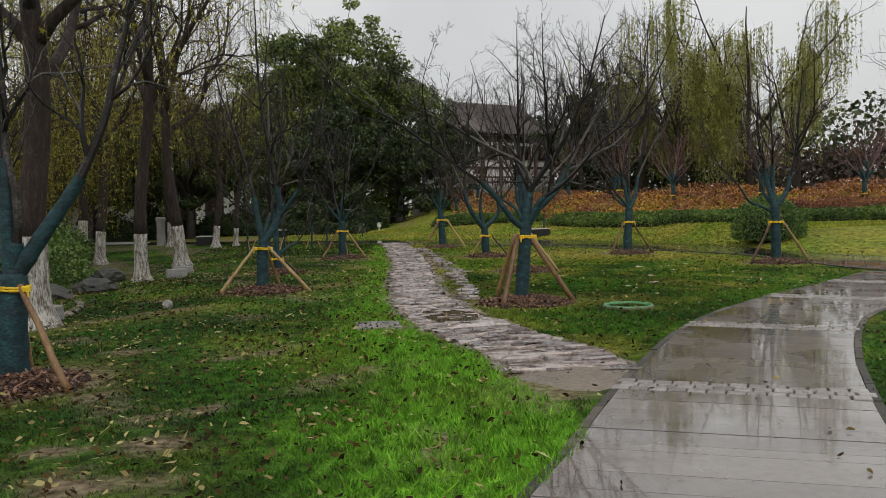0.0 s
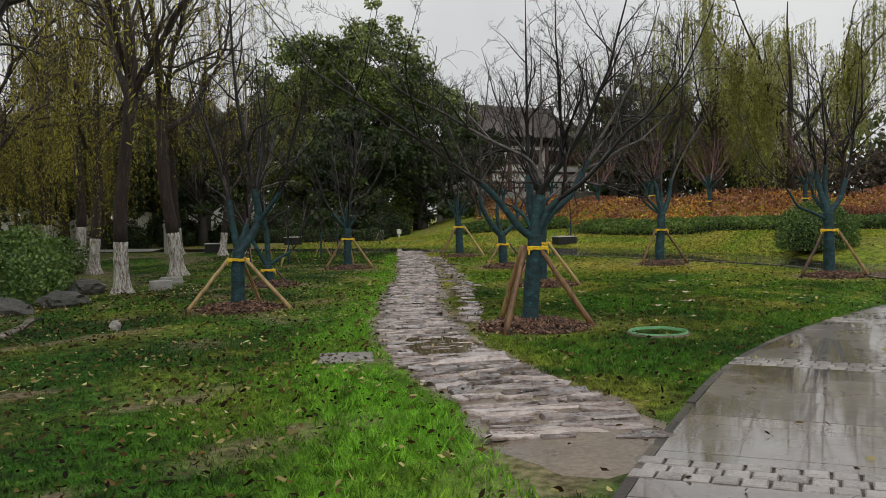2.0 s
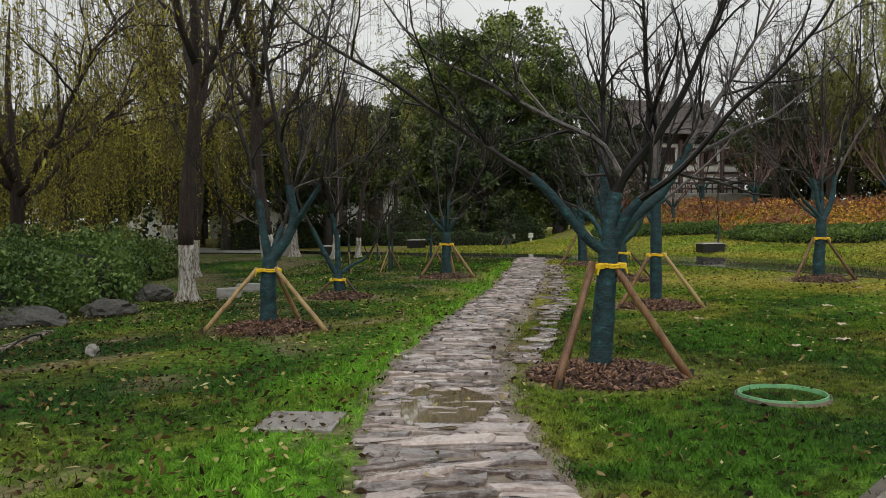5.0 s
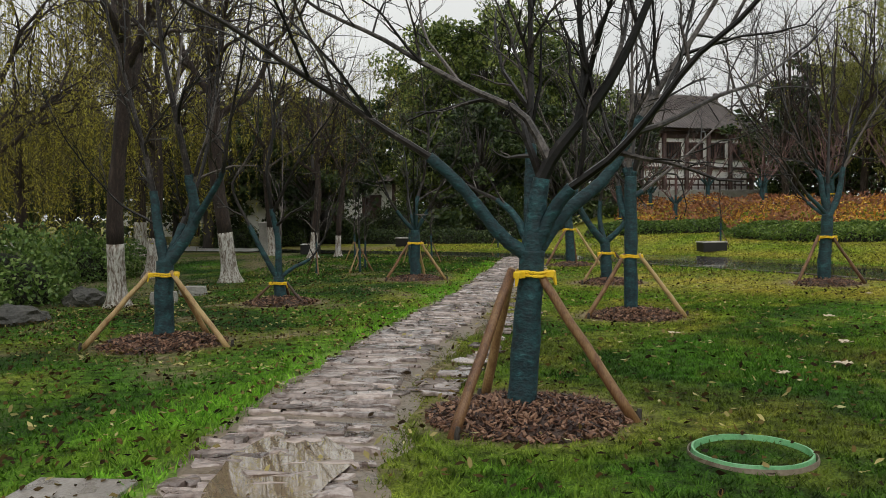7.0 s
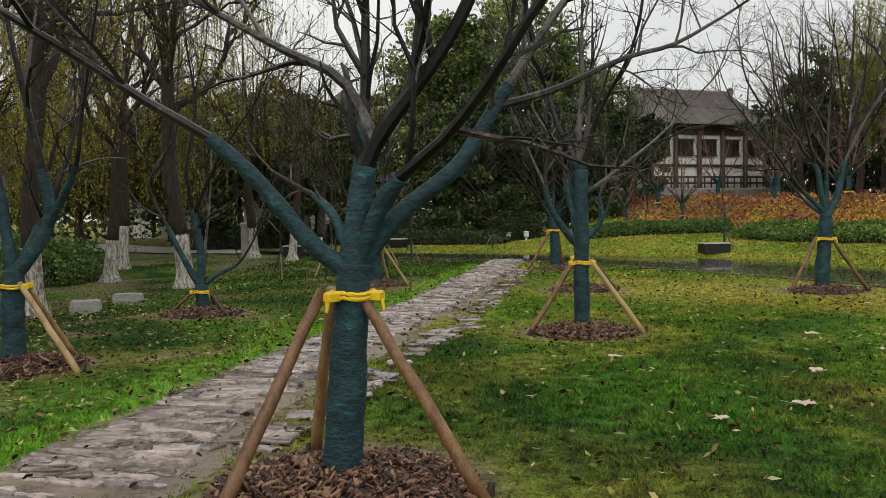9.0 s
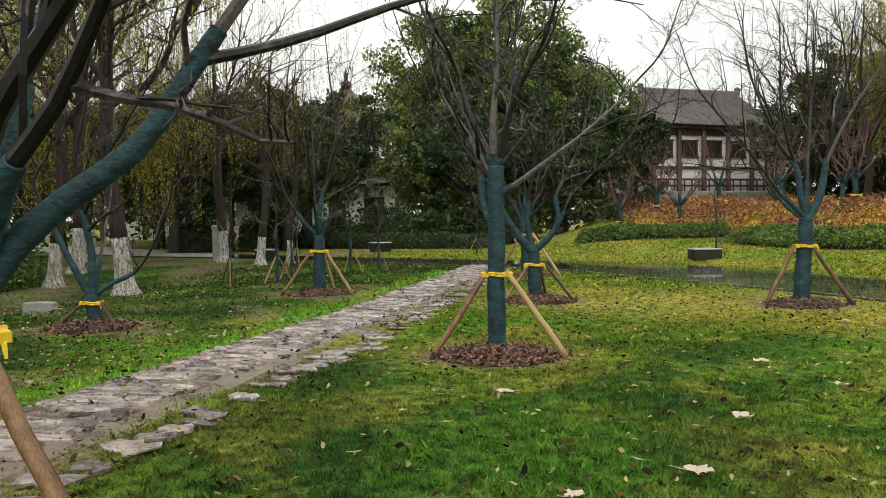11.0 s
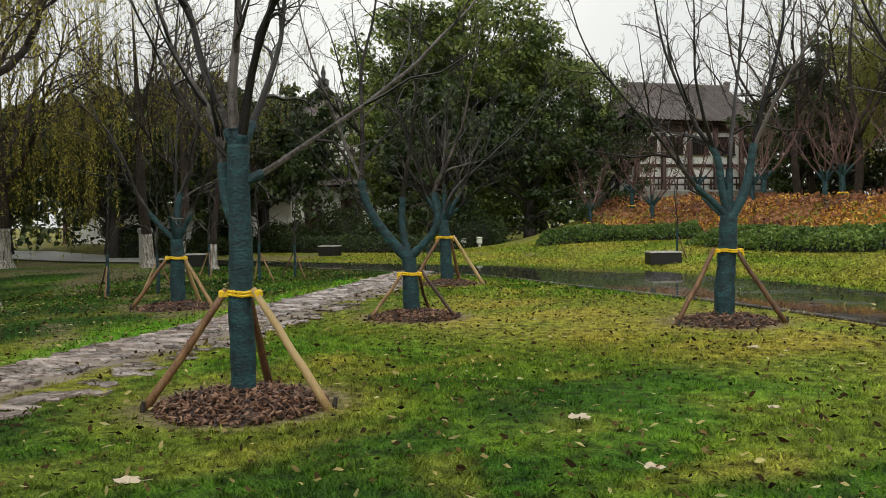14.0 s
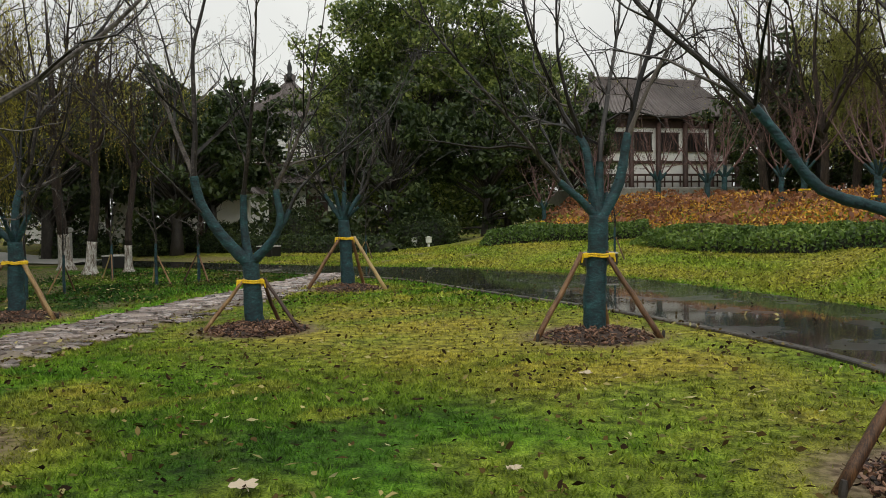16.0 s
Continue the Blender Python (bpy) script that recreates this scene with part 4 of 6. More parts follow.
def willow(x, y, seed, trunk_r, fork, tall, strands, leaf_mat, leaves=14, limbs=4, lime=1.1, label="", group="willows", spread=22, curtain=2.4, leaf_size=(0.12, 0.03)):
    rng = np.random.default_rng(seed)
    tree = thing("willow_tree", x, y, gz(x, y), label, "tree", group)
    g, base = Geo(), Geo()
    flare = lambda z: trunk_r * (1.0 + 0.8 * math.exp(-z / 0.17))
    lz = np.concatenate(([-0.1], np.linspace(0.0, lime, 9)))
    tilt = rng.normal(size=2) * 0.03
    line = lambda z: np.array((tilt[0] * z + 0.03 * math.sin(z * 1.3 + seed), tilt[1] * z, z))
    base.tube([line(z) for z in lz], [flare(max(0, z)) * rng.uniform(0.96, 1.04) for z in lz], 14)
    sway = rng.uniform(0.05, 0.13, 2)
    curve = lambda z: line(z) + np.array((sway[0] * (math.sin(z * 0.9 + seed) - math.sin(lime * 0.9 + seed)), sway[1] * (math.cos(z * 0.75 + seed) - math.cos(lime * 0.75 + seed)), 0.0)) * min(1.0, max(0.0, z - lime))
    top = fork + (tall - fork) * 0.75
    tz = np.concatenate((np.linspace(lime - 0.02, fork, 12), np.linspace(fork, top, 9)[1:]))
    g.tube([curve(z) for z in tz], [(trunk_r * (1 - 0.22 * z / fork) if z <= fork else trunk_r * 0.72 * (1 - 0.85 * (z - fork) / (top - fork))) * rng.uniform(0.94, 1.06) for z in tz], 12)
    tips = []
    for i in range(limbs):
        az = 360 * i / limbs + rng.uniform(-25, 25)
        low = fork * (0.72 + 0.45 * i / limbs) if i else fork * 0.95
        pts = bend(curve(low), az, rng.uniform(30, 48), rng.uniform(spread - 10, spread + 16), (tall - low) * rng.uniform(0.8, 1.05), rng, 12, 10)
        rad = trunk_r * 0.55 * (1 - np.linspace(0, 1, 13) ** 0.7 * 0.86)
        g.tube(pts, rad, 8)
        for j in range(10):
            k = rng.integers(2, 12)
            arch = rng.uniform(70, 110) if j % 2 else rng.uniform(25, 60)
            b = bend(pts[k], az + rng.uniform(-100, 100), rng.uniform(28, 62), arch, rng.uniform(1.6, 3.8), rng, 9, 11)
            br = rad[k] * 0.62 * (1 - np.linspace(0, 1, 10) ** 0.8 * 0.85) + 0.004
            g.tube(b, br, 5)
            tips.extend(b[2:])
            shoots(g, b, br, rng, 1 if limbs == 4 else 0, 6, 0.4, 0.2, kids=(3,), least=0.003)
    part("whitewashed_base", base, M_LIME, tree, "flaking white limewash on the trunk foot", smooth=True)
    part("trunk", g, M_WILLOWBARK, tree, "rough brown willow bark", smooth=True)
    tips = np.array(tips)
    tips = tips[rng.random(len(tips)) < (0.4 if limbs == 4 else 0.75)]
    cords, cen = Geo(), []
    for _ in range(strands):
        s = tips[rng.integers(len(tips))] + rng.normal(size=3) * (0.18, 0.18, 0.05)
        ln = curtain * rng.uniform(0.4, 1.1)
        sway = rng.normal(size=2) * 0.12
        q = [s + np.array((sway[0] * f * f, sway[1] * f * f, -ln * f)) for f in (0, 0.5, 1)]
        cords.tube(q, [0.0035, 0.003, 0.002], 3, cap=False)
        f = rng.random(leaves)[:, None]
        cen.append(s + np.concatenate((sway[0] * f * f, sway[1] * f * f, -ln * f), 1) + rng.normal(size=(leaves, 3)) * 0.025)
    tagged(part("twig_curtain", cords, M_WILLOWTWIG, tree), kind="stuff")
    v, fc = leaf_arrays(np.concatenate(cen), rng, *leaf_size, droop=1.2)
    tagged(part("leaves", fast_mesh("leaves", v, fc, leaf_mat), leaf_mat, tree), kind="stuff")
    return tree


bare_label = "tall willow with whitewashed trunk and thin hanging twigs"
w_bare = willow(-7.3, 20.1, 3, 0.155, 4.4, 10.5, 230, M_OLIVE, 11, 4, 1.15, bare_label)
willow(-5.55, 11.35, 4, 0.19, 4.0, 9.5, 170, M_OLIVE, 11, 4, 1.25, bare_label)
w_two = willow(-8.15, 25.85, 8, 0.19, 4.9, 11.0, 340, M_OLIVE, 11, 4, 1.25, bare_label)
for wx, wy, turn, size, src in ((-13.1, 30.2, 130, 1.1, w_bare), (-11.2, 27.2, 220, 0.85, w_two), (-11.6, 35.6, 60, 0.85, w_two), (-9.2, 33.8, 170, 0.7, w_two), (-8.6, 34.6, 20, 0.65, w_bare)):
    copy_thing(src, pose(wx, wy, gz(wx, wy), 0, 0, turn) @ Matrix.Scale(size, 4))
leafy_label = "willow with drooping curtains of yellowing olive leaves"
w_leafy = willow(-12.5, 21.5, 12, 0.18, 2.4, 8.0, 620, M_OLIVE, 40, 5, 1.0, leafy_label, "leafy willows", 30, 3.4, (0.11, 0.026))
for wx, wy, turn, size in ((-16.5, 28.5, 80, 1.05), (-16.8, 35.0, 300, 1.3), (-11.5, 14.0, 30, 0.95)):
    copy_thing(w_leafy, pose(wx, wy, gz(wx, wy), 0, 0, turn) @ Matrix.Scale(size, 4))
w_pale = willow(18.5, 50.0, 21, 0.26, 3.0, 14.0, 1500, M_SPRING, 22, 6, 0.0001, "tall willow with pale green drooping foliage", "pale willows", 20, 4.6, (0.24, 0.06))
for wx, wy, turn, size in ((15.6, 56.0, 220, 0.9),):
    copy_thing(w_pale, pose(wx, wy, gz(wx, wy), 0, 0, turn) @ Matrix.Scale(size, 4))

tall_bare = willow(9.6, 57.0, 27, 0.2, 3.0, 12.0, 160, M_OLIVE, 3, 5, 0.0001, "tall dark bare tree on the wooded bank", "bare bank trees", 16, 1.6)
for wx, wy, turn, size in ((11.6, 53.0, 100, 0.95), (13.4, 56.0, 220, 1.05), (10.6, 60.0, 300, 1.0), (15.0, 52.0, 40, 0.9), (0.6, 60.0, 170, 0.8), (20.0, 47.0, 80, 0.8), (26.0, 46.0, 190, 0.85), (8.2, 70.0, 150, 0.95), (11.6, 66.0, 260, 0.9), (31.0, 50.0, 30, 0.8)):
    copy_thing(tall_bare, pose(wx, wy, gz(wx, wy), 0, 0, turn) @ Matrix.Scale(size, 4))


def evergreen(x, y, seed, tall, wide, clumps, per, mat, label, group, trunk_h=3.0, leaf=0.2):
    """Broad evergreen: trunk, limbs to every clump, clumps of leaves with gaps between."""
    rng = np.random.default_rng(seed)
    tree = thing("evergreen_tree", x, y, gz(x, y), label, "tree", group)
    g = Geo()
    g.tube([(0, 0, -0.1), (0.05, 0, 1.0), (0, 0.05, trunk_h), (0, 0, tall * 0.7)], [0.38, 0.27, 0.22, 0.06], 10)
    cen = []
    for i in range(clumps):
        d = rng.normal(size=3)
        d /= np.linalg.norm(d)
        f = rng.uniform(0.45, 1.0) ** 0.6
        lump = 1 + 0.22 * math.sin(4 * d[0] + seed) + 0.18 * math.sin(5 * d[2] + 2 * d[1])
        c = np.array((d[0] * wide / 2 * f * lump, d[1] * wide / 2 * f * lump, trunk_h * 0.7 + (tall - trunk_h * 0.7) * (0.5 + 0.5 * d[2] * f * lump)))
        mid = np.array((c[0] * 0.25, c[1] * 0.25, c[2] * 0.6 + 0.3))
        if i % 2 == 0:
            g.tube([(0, 0, min(mid[2] * 0.8, tall * 0.6)), mid, c], [0.09, 0.05, 0.015], 4)
        size = rng.uniform(0.5, 1.1) * wide * 0.1
        p = rng.normal(size=(per, 3))
        p /= np.linalg.norm(p, axis=1)[:, None]
        p *= rng.random(per)[:, None] ** 0.45 * size
        p[:, 2] *= 0.62
        cen.append(c + p)
    part("trunk", g, M_BARK, tree, smooth=True)
    v, f = leaf_arrays(np.concatenate(cen), rng, leaf, leaf * 0.5, droop=0.25)
    tagged(part("crown", fast_mesh("crown", v, f, mat), mat, tree), kind="stuff")
    return tree


camphor = evergreen(-8.0, 59.0, 31, 15.0, 10.5, 400, 110, M_CAMPHOR, "large camphor tree with glossy green domed crown", "camphor trees", 3.0, 0.29)
for ex, ey, turn, size in ((-11.3, 60.0, 120, 0.78), (-3.6, 61.0, 240, 0.8)):
    copy_thing(camphor, pose(ex, ey, gz(ex, ey), 0, 0, turn) @ Matrix.Scale(size, 4))
dark = evergreen(-6.5, 50.0, 33, 7.5, 7.0, 110, 85, M_DARKLEAF, "dense dark evergreen tree behind the road", "dark evergreens", 0.8, 0.3)
for ex, ey, turn, size in ((-2.6, 52.0, 80, 0.95), (-34.0, 33.0, 210, 0.8), (-31.0, 22.0, 310, 0.75), (-34.0, 45.0, 250, 0.9),
                           (0.5, 57.5, 40, 0.75), (12.5, 62.0, 100, 1.2), (17.0, 60.0, 10, 0.75), (23.5, 64.0, 200, 0.5), (29.0, 62.0, 300, 0.5), (10.0, 60.0, 160, 0.8), (35.0, 56.0, 80, 0.5)):
    copy_thing(dark, pose(ex, ey, gz(ex, ey) - 0.2, 0, 0, turn) @ Matrix.Scale(size, 4))

tall_dark = evergreen(-14.5, 48.0, 35, 8.0, 7.0, 140, 95, M_DARKLEAF, "dark evergreen with clear trunk before the white hall", "dark evergreens", 3.6, 0.3)
for ex, ey, turn, size in ((-13.2, 43.5, 60, 0.85), (-17.5, 41.5, 200, 0.95), (-18.5, 51.5, 280, 0.9), (-21.5, 46.0, 30, 0.85), (-25.0, 51.0, 120, 0.95), (-22.0, 37.5, 60, 0.85), (-26.5, 45.0, 170, 0.9), (-30.0, 40.0, 170, 0.9)):
    copy_thing(tall_dark, pose(ex, ey, gz(ex, ey) - 0.2, 0, 0, turn) @ Matrix.Scale(size, 4))


# distant woods that close the horizon
def woods(name, line, tall, count, mat, seed, label, leaf=0.7, depth=8.0):
    rng = np.random.default_rng(seed)
    p = resample(line, 400)
    k = rng.integers(0, 400, count)
    off = rng.normal(size=(count, 2)) * depth / 2.5
    x, y = p[k, 0] + off[:, 0], p[k, 1] + off[:, 1]
    top = tall * (0.55 + 0.45 * wob(x, y, 0.23, seed)) * (0.8 + 0.4 * wob(x, y, 0.9, seed + 1))
    z = height(x, y) + top * rng.random(count) ** 0.8
    v, f = leaf_arrays(np.stack((x, y, z), 1), rng, leaf, leaf * 0.6)
    tagged(part(name, fast_mesh(name, v, f, mat), mat), label, "woods", kind="stuff")


woods("distant_woods", [(-75, -10), (-65, 25), (-48, 55), (-25, 78), (0, 84), (25, 84), (55, 74), (75, 35), (75, -10)], 9.0, 32000, M_DARKLEAF, 3, "dark distant woods round the park")
woods("thicket", [(-40, 12), (-36, 40), (-26, 58), (-14, 76), (4, 76), (20, 70)], 7.0, 20000, M_DARKLEAF, 5, "dark thicket behind the trees", 0.4, 5.0)


woods("bare_scrub", [(12, 68), (24, 62), (36, 57), (46, 46)], 5.0, 14000, M_SCRUB, 9, "brown leafless scrub behind the planted bank", 0.4, 5.0)


# ---- hedges, shrubs, planting ----
def leaf_mass(name, centres, rng, leaf, mat, parent, droop=0.0, ratio=0.5):
    v, f = leaf_arrays(centres, rng, leaf, leaf * ratio, droop)
    return tagged(part(name, fast_mesh(name, v, f, mat), mat, parent), kind="stuff")


def hedge(line, wide, tall, seed, mat, label, per_metre=900, leaf=0.07, core=None):
    rng = np.random.default_rng(seed)
    h = thing("hedge", 0, 0, 0, label, "hedge", "hedges")
    p = resample(rounded(line), 60)
    length = np.hypot(*np.diff(p, axis=0).T).sum()
    tan = np.gradient(p, axis=0)
    tan /= np.linalg.norm(tan, axis=1)[:, None]
    nor = np.stack((-tan[:, 1], tan[:, 0]), 1)
    # added solid under the leaves, coloured near-black for the hedge's inner shade
    g = Geo()
    w = 7
    vs = []
    for i in range(60):
        end = min(1.0, 0.12 + i / 3, 0.12 + (59 - i) / 3) ** 0.5
        for k in range(w):
            a = math.pi * k / (w - 1)
            q = p[i] + nor[i] * math.cos(a) * wide * 0.44 * end
            vs.append((q[0], q[1], gz(q[0], q[1]) - 0.03 + (math.sin(a) ** 0.5) * tall * 0.84 * end))
    g.add(vs, [(i * w + k, i * w + k + 1, (i + 1) * w + k + 1, (i + 1) * w + k) for i in range(59) for k in range(w - 1)])
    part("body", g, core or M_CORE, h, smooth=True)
    n = int(length * per_metre)
    k = rng.integers(0, 59, n)
    f = rng.random(n)[:, None]
    a = rng.uniform(0, math.pi, n)
    c = p[k] * (1 - f) + p[k + 1] * f + nor[k] * (np.cos(a) * wide / 2)[:, None]
    lump = (0.85 + 0.3 * wob(c[:, 0], c[:, 1], 2.7, seed)) * np.minimum(1, np.minimum(0.3 + k / 3, 0.3 + (58 - k) / 3))
    z = height(c[:, 0], c[:, 1]) + np.sin(a) ** 0.5 * tall * lump * rng.uniform(0.8, 1.06, n)
    leaf_mass("leaves", np.column_stack((c, z)), rng, leaf, mat, h)
    return h


hedge([(5.5, 40.6), (7.0, 38.0), (9.0, 36.0), (12.0, 34.6), (16.0, 33.6), (24.0, 31.5)], 2.0, 0.5, 3, M_HEDGE, "low clipped green hedge along the lawn", 1500, 0.11)
hedge([(-0.5, 42.6), (2.0, 43.0), (5.2, 43.2)], 1.8, 0.5, 4, M_HEDGE, "low clipped green hedge before the bank", 1300, 0.11)
hedge([(-4.0, 43.5), (-9.0, 44.5), (-15.0, 46.5)], 1.6, 0.6, 5, M_DARKLEAF, "low dark hedge beside the road", 900, 0.12)
hedge([(13.0, 36.4), (17.0, 35.3), (24.0, 33.4)], 1.6, 0.75, 6, M_RUST, "low dark reddish hedge behind the green one", 1200, 0.11)


def planting(name, count, box, low, high, mat, seed, tall, label, leaf, f=0.9):
    """Loose shrubs over a strip of the bank between two distances beyond the road."""
    rng = np.random.default_rng(seed)
    x, y = rng.uniform(box[0], box[1], count), rng.uniform(box[2], box[3], count)
    s = bank(x, y)
    lump = wob(x, y, f, seed)
    keep = (s > low) & (s < high) & (rng.random(count) < 0.25 + lump)
    x, y, lump = x[keep], y[keep], lump[keep]
    z = height(x, y) + tall * (0.35 + 0.9 * lump) * rng.random(len(x)) ** 0.7
    v, fc = leaf_arrays(np.stack((x, y, z), 1), rng, leaf, leaf * 0.5)
    tagged(part(name, fast_mesh(name, v, fc, mat), mat), label, "shrubs", kind="stuff")


planting("orange_shrubs", 52000, (1.5, 30, 34, 56), 1.6, 7.5, M_ORANGE, 8, 0.5, "bank of orange and golden autumn shrubs", 0.12)
planting("rust_grasses", 42000, (0.5, 30, 34, 58), 1.0, 9.5, M_RUST, 9, 0.6, "rust-red dry ornamental grasses on the bank", 0.2, 0.7)


def shrub(x, y, wide, tall, seed, mat, label, count=9000, leaf=0.07, deep=None, lumps=0.25):
    rng = np.random.default_rng(seed)
    s = thing("shrub", x, y, gz(x, y), label, "shrub")
    deep = deep or wide
    # added dome inside the leaves; its near-black colour paints the shaded interior
    g = Geo()
    rows, n = 7, 14
    vs = [(wide * 0.33 * math.sin(math.pi * (0.1 + 0.9 * i / rows) / 1.7) * math.cos(2 * math.pi * k / n), deep * 0.33 * math.sin(math.pi * (0.1 + 0.9 * i / rows) / 1.7) * math.sin(2 * math.pi * k / n), tall * 0.7 * math.cos(math.pi / 2 * i / rows) - 0.02) for i in range(rows + 1) for k in range(n)]
    g.add(vs, [(i * n + k, (i + 1) * n + k, (i + 1) * n + (k + 1) % n, i * n + (k + 1) % n) for i in range(rows) for k in range(n)] + [tuple(range(n))])
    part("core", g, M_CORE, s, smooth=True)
    d = rng.normal(size=(count, 3))
    d[:, 2] = np.abs(d[:, 2])
    d /= np.linalg.norm(d, axis=1)[:, None]
    bump = 1 - lumps / 2 + lumps * (0.5 + 0.5 * np.sin(5 * d[:, 0] + seed) * np.sin(6 * d[:, 1] + 2 * d[:, 2] + seed))
    r = bump * rng.uniform(0.82, 1.03, count)
    c = d * r[:, None] * (wide / 2, deep / 2, tall)
    low = d[:, 2] < 0.5
    c[low, :2] *= (0.9 + 0.2 * d[low, 2])[:, None]
    leaf_mass("leaves", c, rng, leaf, mat, s)
    return s


shrub(10.3, 26.3, 2.35, 1.4, 2, M_BUSH, "clipped round dark green shrub at the road edge", 10000, 0.075, lumps=0.1)
for i, (bx, by, bw, bh) in enumerate(((-9.6, 17.2, 3.4, 1.25), (-10.6, 20.4, 4.0, 1.45), (-11.5, 15.0, 3.2, 1.4), (-13.0, 26.5, 3.2, 1.3))):
    shrub(bx, by, bw, bh, 20 + i, M_BUSH, "loose dark green bush beside the rocks", 8500, 0.11, lumps=0.45)
for i, (bx, by, bw, bh) in enumerate(((-10.5, 48.5, 3.4, 1.9), (-16.0, 47.0, 3.2, 1.7), (-8.0, 47.5, 3.0, 1.3), (-12.0, 45.5, 2.6, 1.2), (-17.0, 42.5, 3.0, 1.4), (-4.5, 48.5, 3.0, 1.6), (-14.5, 44.0, 2.4, 1.2))):
    shrub(bx, by, bw, bh, 40 + i, M_DARKLEAF, "dark rounded shrub beyond the road", 5000, 0.13, lumps=0.4)


# ---- stones and small fittings ----
def rock(x, y, sx, sy, sz, seed, mat, label, group="garden rocks", boxy=False, turn=0.0):
    rng = np.random.default_rng(seed)
    bm = bmesh.new()
    bmesh.ops.create_icosphere(bm, subdivisions=4 if boxy else 3, radius=1.0)
    for v in bm.verts:
        c = v.co
        if boxy:
            k = max(abs(c.x), abs(c.y), abs(c.z))
            c *= 0.25 + 0.75 / k
        n1 = noise.noise(c * 1.3 + Vector((seed, 0, 0)))
        n2 = noise.noise(c * 3.7 + Vector((0, seed, 0)))
        c *= 1 + (0.06 if boxy else 0.34) * n1 + (0.03 if boxy else 0.2) * n2
        c.x, c.y, c.z = c.x * sx / 2, c.y * sy / 2, c.z * sz / 2
    if not boxy:
        for v in bm.verts:
            v.co.z = round(v.co.z / (sz * 0.16)) * sz * 0.16 * 0.75 + v.co.z * 0.25
    me = bpy.data.meshes.new("rock")
    bm.to_mesh(me)
    bm.free()
    me.materials.append(mat)
    ob = new("rock", me)
    ob.matrix_basis = pose(x, y, gz(x, y) + sz * 0.3, 0, 0, turn)
    return tagged(ob, label, "rock", group)


rock(-8.1, 16.4, 1.5, 0.7, 0.4, 3, M_ROCK, "flat dark layered garden rock", turn=15)
rock(-8.9, 15.6, 1.1, 0.7, 0.35, 5, M_ROCK, "flat dark layered garden rock", turn=-30)
rock(-7.4, 17.7, 0.9, 0.6, 0.35, 6, M_ROCK, "small dark garden rock", turn=50)
rock(-8.3, 20.5, 0.8, 0.6, 0.4, 8, M_ROCK, "grey garden rock beside the bush", turn=10)
rock(-5.8, 12.2, 0.36, 0.24, 0.28, 11, M_STONE, "squared pale grey stone block on the lawn", "stone blocks", True, 12)
rock(-6.55, 20.4, 0.5, 0.26, 0.26, 12, M_STONE, "squared pale grey stone block on the lawn", "stone blocks", True, 30)
rock(-6.9, 22.0, 0.55, 0.26, 0.24, 13, M_STONE, "squared pale grey stone block on the lawn", "stone blocks", True, 20)
rock(-4.3, 12.9, 0.16, 0.12, 0.16, 14, M_STONE, "small pale marker stone in the grass", "stone blocks", False, 0)


def edging(line, wide, tall):
    e = thing("stone_edging", 0, 0, 0, "curved row of pale worn edging stones in the turf", "edging")
    p = resample(rounded(line), 9)
    for q, r in zip(p[:-1], p[1:]):
        g = Geo()
        mid, turn = (q + r) / 2, math.atan2(r[1] - q[1], r[0] - q[0])
        g.box(mid[0], mid[1], gz(*mid) + tall * 0.2, np.linalg.norm(r - q) - 0.015, wide, tall, turn, 0.015)
        part("edging_stone", g, M_SLATE_FAR, e)


edging([(-5.8, 12.75), (-6.0, 13.6), (-6.3, 14.4), (-6.75, 15.3)], 0.14, 0.06)
hose = Geo()
hose.tube([(-5.9, 13.45, gz(-5.9, 13.45) - 0.02), (-5.84, 13.62, gz(-5.9, 13.6) + 0.09), (-5.85, 13.85, gz(-5.9, 13.8) + 0.12), (-5.92, 14.1, gz(-5.9, 14.1) + 0.1), (-6.0, 14.25, gz(-6.0, 14.2) - 0.02)], [0.014] * 5, 8)
tagged(part("drip_hose", hose, M_BLACK, smooth=True), "short loop of black hose rising from the turf", "hose")


def stone_post(x, y, tall):
    p = thing("stone_post", x, y, gz(x, y), "square pale stone post with a chamfered cap", "post", "stone posts")
    g = Geo()
    g.box(0, 0, tall * 0.44, 0.3, 0.3, tall * 0.92, 0.1, 0.015)
    part("shaft", g, M_STONE, p)
    g = Geo()
    g.box(0, 0, tall * 0.94, 0.36, 0.36, tall * 0.12, 0.1, 0.04)
    part("cap", g, M_STONE, p)


stone_post(-12.3, 36.4, 1.25)


def light_box(x, y, sx, sy, sz, turn, label):
    b = thing("equipment_box", x, y, gz(x, y), label, "box", turn=turn)
    g = Geo()
    g.box(0, 0, sz * 0.45, sx, sy, sz * 0.9, 0, 0.015)
    part("body", g, M_BLACK, b)
    t = Geo()
    t.box(0, 0, sz * 0.93, sx * 1.05, sy * 1.05, sz * 0.09, 0, 0.012)
    t.box(0, 0, sz * 0.985, sx * 0.8, sy * 0.8, sz * 0.03, 0, 0.008)
    part("lid", t, M_BOXTOP, b, "weathered wet grey lid")
    return b


light_box(4.15, 36.2, 0.82, 0.58, 0.34, 20, "squat black equipment box with a grey lid")
light_box(-8.3, 42.0, 0.7, 0.5, 0.4, -10, "squat black equipment box beyond the road")
light_box(-10.4, 36.4, 0.7, 0.5, 0.4, 15, "squat black equipment box beside the road")


